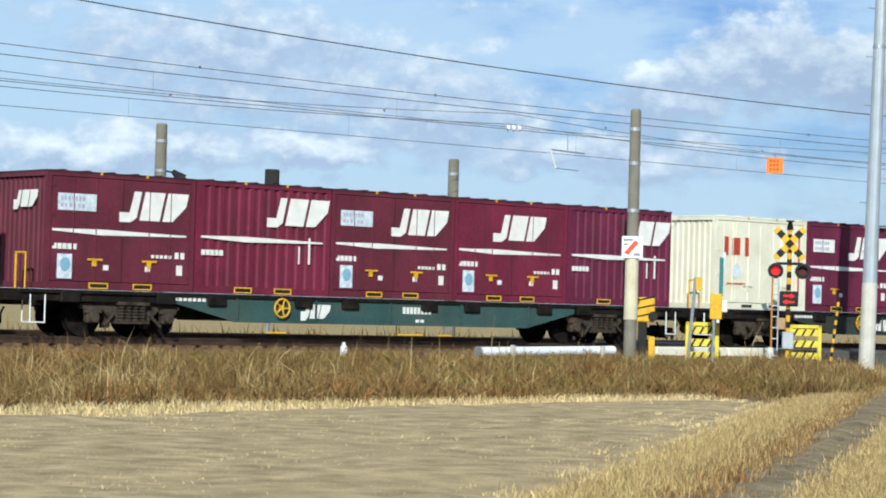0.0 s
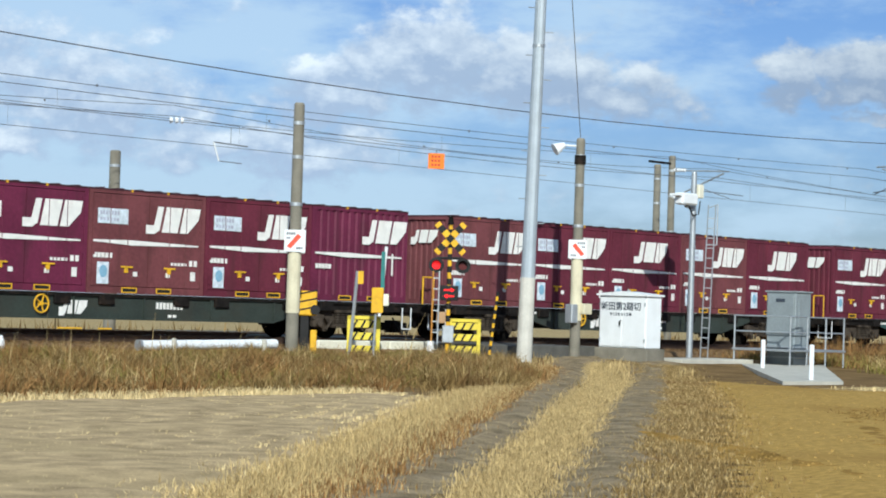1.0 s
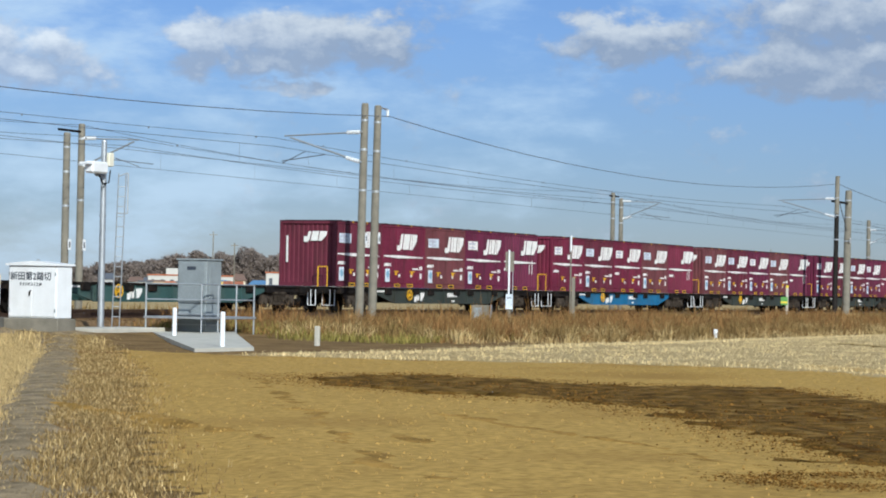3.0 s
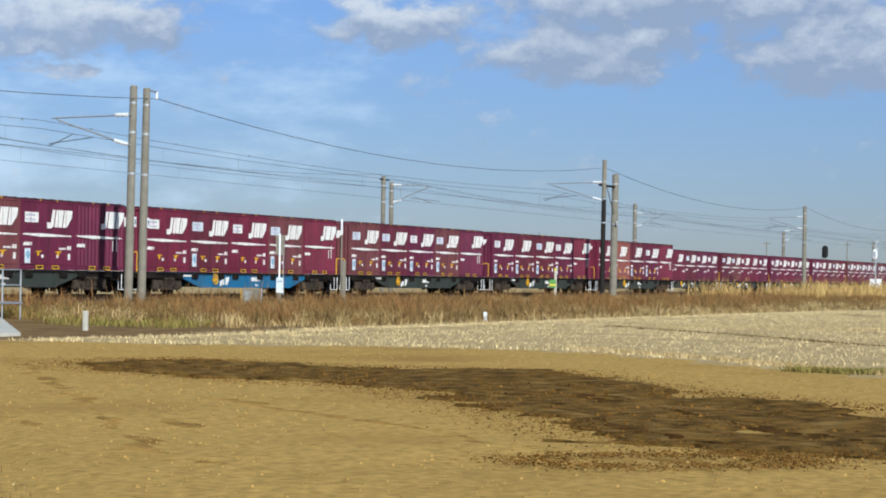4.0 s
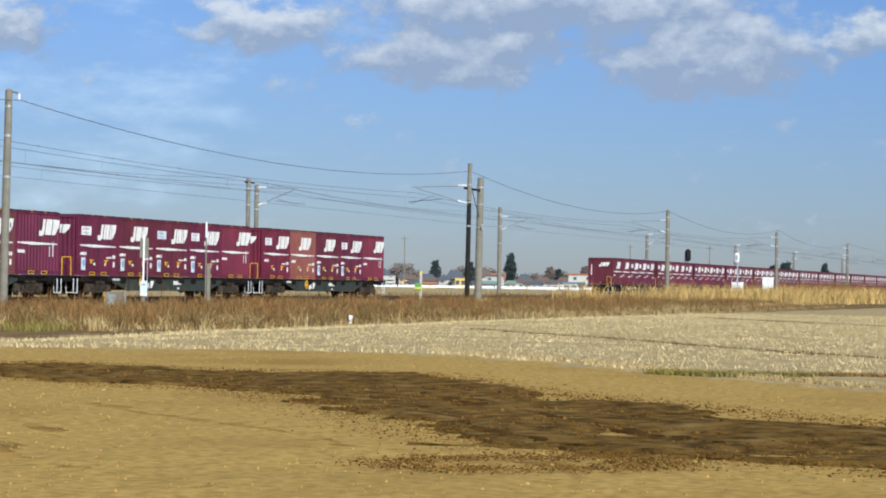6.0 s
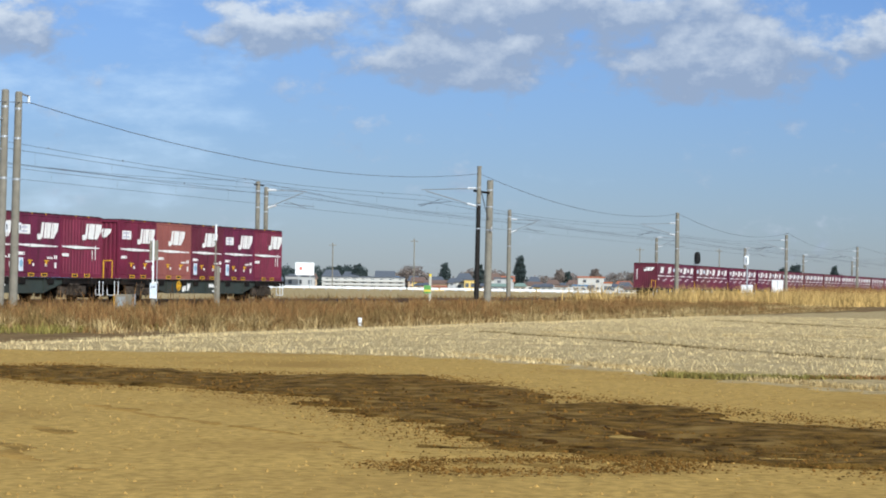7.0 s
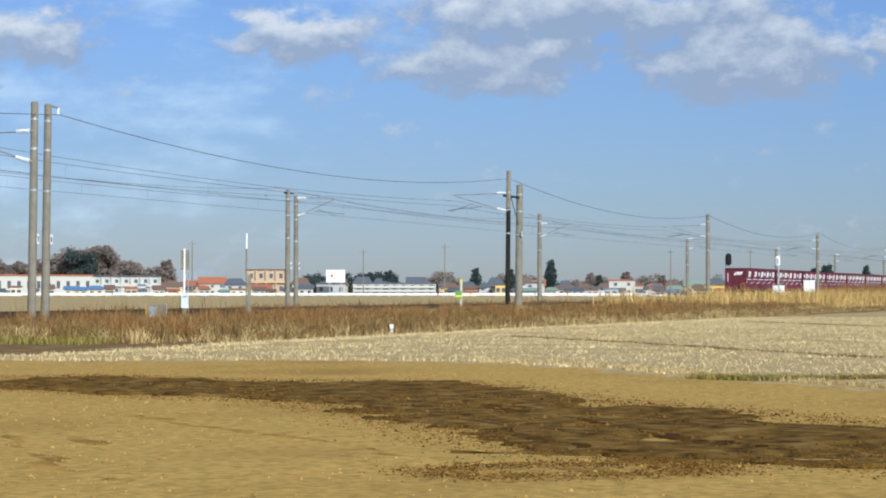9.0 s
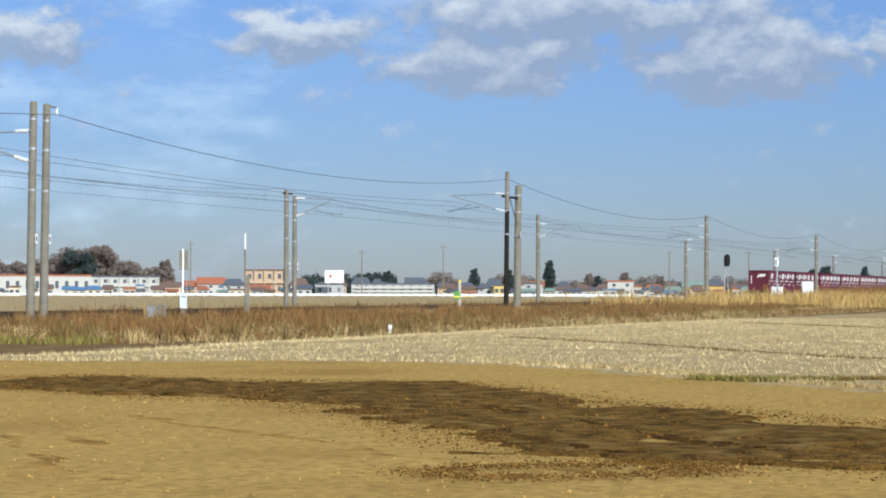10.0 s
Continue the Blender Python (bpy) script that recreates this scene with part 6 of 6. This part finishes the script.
# far side of the railway
blades("far_side_grass", scatter(9000, 20, 260, 50.5, 56, lambda x, y: patchy(x, y, 0.1, -0.2, 2)), 0.3, 0.8, 0.05, BROWN_GRASS, "brown dry grass behind the railway", 0.5, 3, 0.2)
grid_sheet("far_field", [-50, 0, 60, 120, 200, 350, 600, 1000], [57, 70, 90, 120, 200, 350, 650], lambda x, y: -0.23, STUBBLE_SOIL, "pale harvested fields beyond the railway", "field")


# ---- the distance: houses, woods and pylons ----
def polar(az, d, z=0.0):
    return (d * math.sin(radians(az)), d * math.cos(radians(az)), z)


def at9(px):
    """Bearing from the horizontal place in the last view."""
    return 71.872 + math.degrees(math.atan((px - 784) / 4000))


def nm_piers(name, w):
    return name == "apartment_building" and w < 40


def building(name, px0, px1, hpx, d, wall, roof, kind, label, storeys=2, cat="house"):
    """A house turned to the viewer: body, windows per storey and a gable, hip or flat roof."""
    k = d / 4000
    w, h, dep = (px1 - px0) * k, hpx * k, 8.0
    az = at9((px0 + px1) / 2)
    b = thing(name, label, cat, pose(*polar(az, d, -0.3), 0, 0, -az))
    wall_h = h if kind == "flat" else h * 0.62
    body = part("wall", boxed((-w / 2, w / 2, 0, dep, 0, wall_h)), wall, b)
    if kind == "flat":
        part("roof", boxed((-w / 2 - 0.3, w / 2 + 0.3, -0.3, dep + 0.3, wall_h, wall_h + 0.5)), roof, b)
    else:
        bm = bmesh.new()
        i = 0.0 if kind == "gable" else w * 0.22
        lo = [bm.verts.new(v) for v in ((-w / 2 - 0.6, -0.6, wall_h), (w / 2 + 0.6, -0.6, wall_h), (w / 2 + 0.6, dep + 0.6, wall_h), (-w / 2 - 0.6, dep + 0.6, wall_h))]
        hi = [bm.verts.new(v) for v in ((-w / 2 - 0.4 + i, dep / 2, h), (w / 2 + 0.4 - i, dep / 2, h))]
        bm.faces.new((lo[0], lo[1], hi[1], hi[0]))
        bm.faces.new((lo[2], lo[3], hi[0], hi[1]))
        bm.faces.new((lo[1], lo[2], hi[1]))
        bm.faces.new((lo[3], lo[0], hi[0]))
        bm.faces.new(lo[::-1])
        part("roof", bm, roof, b)
    n = max(2, int(w / 3.2))
    sh = wall_h / storeys
    if nm_piers(name, w):       # balcony slabs and dividing piers of long blocks
        for j in range(n + 1):
            x = -w / 2 + j * w / n
            part("pier", boxed((x - 0.25, x + 0.25, -0.9, 0.0, 0, wall_h)), wall, b)
        for s in range(1, storeys):
            part("balcony", boxed((-w / 2, w / 2, -1.0, 0.0, s * sh - 0.1, s * sh + 0.75)), wall, b)
    for s in range(storeys):
        for j in range(n):
            x = -w / 2 + (j + 0.5) * w / n
            part("window", boxed((x - 0.6, x + 0.6, -0.06, 0.05, s * sh + sh * 0.36, s * sh + sh * 0.74)), PANE, b)
    return b


def town():
    W, R = HOUSE_WALLS, HOUSE_ROOFS
    g = 800
    spans = (  # left, right, height, wall, roof, shape, storeys
        (-110, 160, 34, 0, 2, "flat", 1), (148, 282, 32, 0, 0, "flat", 2), (283, 322, 24, 1, 1, "gable", 1), (322, 352, 26, 3, 2, "hip", 2),
        (352, 400, 32, 0, 2, "gable", 2), (398, 434, 30, 2, 0, "hip", 2), (436, 506, 44, 3, 1, "flat", 2), (440, 480, 20, 4, 2, "gable", 1),
        (500, 552, 12, 0, 3, "flat", 1), (560, 612, 20, 2, 0, "flat", 1), (626, 770, 20, 0, 0, "flat", 3), (784, 806, 22, 4, 1, "gable", 1),
        (808, 846, 18, 3, 1, "gable", 1), (848, 872, 22, 2, 0, "hip", 2), (876, 898, 18, 0, 0, "gable", 1), (930, 962, 22, 2, 0, "flat", 2),
        (985, 1020, 18, 0, 1, "hip", 1), (1022, 1060, 16, 1, 0, "gable", 1), (1078, 1124, 26, 0, 2, "flat", 2), (1122, 1146, 16, 0, 0, "gable", 1),
        (1150, 1172, 20, 2, 0, "hip", 2), (1178, 1210, 18, 2, 4, "hip", 1), (1212, 1250, 26, 4, 4, "gable", 1), (1248, 1284, 18, 4, 1, "flat", 1),
        (1300, 1340, 20, 0, 0, "hip", 2))
    words = ("white", "cream", "grey", "tan", "yellow")
    for a, b, h, wi, ri, shape, st in spans:
        nm, cat = ("apartment_building", "building") if shape == "flat" and b - a > 60 else ("house", "house")
        building(nm, a, b, h, g + 20 * ((a * 7) % 5), W[wi], R[ri], shape, "%s-walled %s %s far across the fields" % (words[wi], "flat-roofed" if shape == "flat" else "pitched-roof", "block" if shape == "flat" else "house"), st, cat)
    rr = random.Random(3)
    for k in range(46):
        a = -420 + k * 39 + rr.uniform(-12, 12)
        wi, ri = rr.choice((0, 0, 1, 2, 2, 3, 1)), rr.choice((0, 0, 1, 1, 2, 3, 0))
        building("house", a, a + rr.uniform(18, 34), rr.uniform(20, 33), 870 + rr.uniform(-30, 60), W[wi], R[ri], rr.choice(("gable", "hip", "hip")), "%s-walled pitched-roof house in a far suburb" % words[wi], rr.choice((1, 2)))
    for k in range(74):        # low houses and sheds in front
        a = -440 + k * 27.5 + rr.uniform(-9, 9)
        if 540 < a < 775:
            continue
        wi, ri = rr.choice((0, 0, 1, 2, 3, 3, 4)), rr.choice((0, 0, 1, 1, 2, 3, 4))
        building("house", a, a + rr.uniform(12, 30), rr.uniform(10, 21), 700 + rr.uniform(-25, 70), W[wi], R[ri], rr.choice(("gable", "hip", "gable", "flat")), "%s-walled low house at the edge of the far fields" % words[wi], 1)
    part_b = building("factory", -330, -180, 26, 820, W[0], R[2], "flat", "long white factory with a red band far away", 1, "building")
    part("red_band", boxed((-15, 15, -0.4, -0.3, 2.4, 3.4)), R[2], part_b, "dark red band")
    part("tower", boxed((-9, -4, 0, 5, 5.3, 8.0)), W[0], part_b)
    # billboard
    az = at9(594)
    s = thing("billboard", "white roadside billboard with a small red shape", "billboard", pose(*polar(az, 790, -0.3), 0, 0, -az))
    part("panel", boxed((-3.3, 3.3, -0.2, 0.2, 4.6, 9.0)), WHITE, s)
    part("mark", boxed((-1.8, -0.9, -0.26, -0.2, 6.4, 7.4)), SIGN_RED, s)
    for x in (-2, 2):
        part("post", boxed((x - 0.2, x + 0.2, -0.15, 0.15, 0, 4.6)), GALV, s)
    # white road barrier along the fields
    for k in range(24):
        a0, a1 = 57.0 + k * 0.82, 57.0 + (k + 1) * 0.82 - 0.03
        p0, p1 = Vector(polar(a0, 610)), Vector(polar(a1, 610))
        L = (p1 - p0).length
        r = thing("road_barrier", "long white road barrier across the fields", "barrier", Matrix.Translation((*p0.xy, -0.25)) @ Matrix.Rotation(math.atan2(p1.y - p0.y, p1.x - p0.x), 4, "Z"), "white road barriers")
        part("rail", boxed((0, L, -0.08, 0.08, 0.45, 1.05)), WHITE, r)
        for j in range(3):
            part("post", boxed((L * (j + 0.5) / 3 - 0.12, L * (j + 0.5) / 3 + 0.12, -0.1, 0.1, 0, 0.45)), GALV, r)
    # far poles
    for px, h in ((340, 20), (643, 17), (787, 19), (1187, 17), (1328, 17), (-215, 22), (-175, 18)):
        az, d = at9(px), 700
        q = thing("utility_pole", "thin utility pole far across the fields", "pole", pose(*polar(az, d, -0.3), 0, 0, -az), "far utility poles")
        part("shaft", tubes(((0, 0, 0), (0, 0, h * 0.85), 0.2, 0.15), seg=6), POLE_GREY, q)
        part("cross_arm", boxed((-1.2, 1.2, -0.1, 0.1, h * 0.8, h * 0.8 + 0.2)), POLE_GREY, q)


def clump_mesh(name, centres, leaf, per, material, label, cat, flat=0.8):
    """Many small leaf or twig triangles scattered in clumps (x, y, z, rx, rz)."""
    n = len(centres)
    c = np.repeat(np.asarray(centres, float), per, axis=0)
    u = RNG.normal(0, 1, (len(c), 3))
    u /= np.linalg.norm(u, axis=1)[:, None]
    u *= RNG.uniform(0.25, 1, (len(c), 1)) ** 0.5
    p = c[:, :3] + u * np.stack([c[:, 3], c[:, 3], c[:, 4]], 1)
    e1, e2 = RNG.normal(0, leaf, (len(c), 3)), RNG.normal(0, leaf, (len(c), 3))
    v = np.stack([p, p + e1, p + e2], 1).reshape(-1, 3)
    me = bpy.data.meshes.new(name)
    me.from_pydata(v.tolist(), [], np.arange(len(v)).reshape(-1, 3).tolist())
    return me


def tree(px, hpx, d, wpx, evergreen, label):
    k = d / 4000
    h, w = hpx * k, wpx * k
    t = thing("tree", label, "tree", pose(*polar(at9(px), d, -0.3)))
    bm = tubes(((0, 0, 0), (0, 0, h * 0.75), h * 0.03, h * 0.012), seg=7)
    for j in range(6):
        a = j * 2.4
        z = h * (0.3 + 0.08 * j)
        tube(bm, (0, 0, z), (w * 0.3 * math.cos(a), w * 0.3 * math.sin(a), z + h * 0.15), h * 0.012, h * 0.004, seg=5)
    part("trunk", bm, BARK, t)
    cs = []
    for j in range(16):
        z = h * (0.25 + 0.7 * j / 15)
        r = w * 0.5 * (1 - abs(j / 15 - 0.45) * 1.1)
        a = j * 2.4
        cs.append((0.5 * r * math.cos(a), 0.5 * r * math.sin(a), z, max(r * 0.6, 0.4), h * 0.09))
    link_mesh("crown", clump_mesh("crown", cs, 0.03 * h, 200, None, "", ""), EVERGREEN if evergreen else BARE_WOOD, t)


def woods():
    # wooded hill, a low belt of bare trees and a dark conifer belt
    def ridge(px0, px1, d, top, n, material, label, per=46, leaf=1.0):
        k = d / 4000
        cs = []
        for i in range(n):
            px = RNG.uniform(px0, px1)
            hh = top(px) * k * RNG.uniform(0.25, 1.0) * (0.85 + 0.3 * noise.noise(Vector((px * 0.03, 0, 2))))
            x, y, _ = polar(at9(px), d + RNG.uniform(-15, 25))
            cs.append((x, y, max(hh - 1.5, 0.3), 2.6, 2.2))
        tagged(link_mesh("woods", clump_mesh("woods", cs, leaf, per, None, "", ""), material), label, "woods", kind="stuff")

    hill = lambda px: 38 + 52 * math.exp(-((px - 165) / 85) ** 2) + 42 * math.exp(-((px + 150) / 220) ** 2)
    ridge(-560, 305, 1000, hill, 2200, BARE_WOOD, "grey-brown bare winter woods on a low hill", 170, 0.5)
    ridge(-520, 310, 1010, lambda px: hill(px) * 0.8, 130, EVERGREEN, "dark evergreens among bare winter woods", 160, 0.5)
    ridge(120, 170, 990, lambda px: 84, 70, EVERGREEN, "dark evergreen crown on the wooded hill", 260, 0.5)
    ridge(540, 700, 950, lambda px: 42, 170, EVERGREEN, "dark evergreen shelter belt behind houses", 150, 0.45)
    ridge(690, 1600, 980, lambda px: 34 + 10 * math.sin(px * 0.05), 420, BARE_WOOD, "hazy bare trees behind the town", 150, 0.42)
    ridge(300, 1600, 990, lambda px: 22, 420, EVERGREEN, "dark low tree belt behind the town", 120, 0.45)
    for px, h, w, ev in ((842, 46, 24, True), (903, 44, 26, True), (975, 60, 24, True), (945, 30, 22, False), (1045, 38, 26, False), (1060, 34, 20, True), (1108, 40, 30, False),
                         (1172, 34, 24, False), (1440, 46, 22, True), (1464, 52, 40, True), (1533, 50, 18, True), (1562, 34, 20, True), (655, 38, 18, True), (688, 42, 30, True), (295, 60, 40, False)):
        tree(px, h, 930, w, ev, "dark evergreen tree far behind the houses" if ev else "bare winter tree far behind the houses")


town()
woods()


def motions():
    """Both trains roll at steady speed; their wheels turn."""
    times = (0.0, 0.5, 2.5, 5.0, 7.5, 10.0)
    at = {"near": (226.5, 217.7, 183.4, 140.4, 96.8, 53.2), "far": (113.4, 121.26, 152.7, 192.0, 231.3, 270.6)}
    for ob, off, y, z, which in TRAINS:
        walk(ob, [(t, pose(x + off, y, z)) for t, x in zip(times, at[which])])
    for which, v in (("near", -17.38), ("far", 15.72)):
        for ob, off, y, z, w in TRAINS:
            if w != which or ob.get("category") != "freight wagon" or (which == "far" and off > 60):
                continue
            for bg in ob.children:
                for wh in bg.children:
                    if wh.name.startswith("wheelset"):
                        c = wh.matrix_basis.translation.copy()
                        walk(wh, [(k / 30, Matrix.Translation(c) @ Matrix.Rotation(v / 0.43 * k / 30, 4, "Y")) for k in range(301)])


motions()
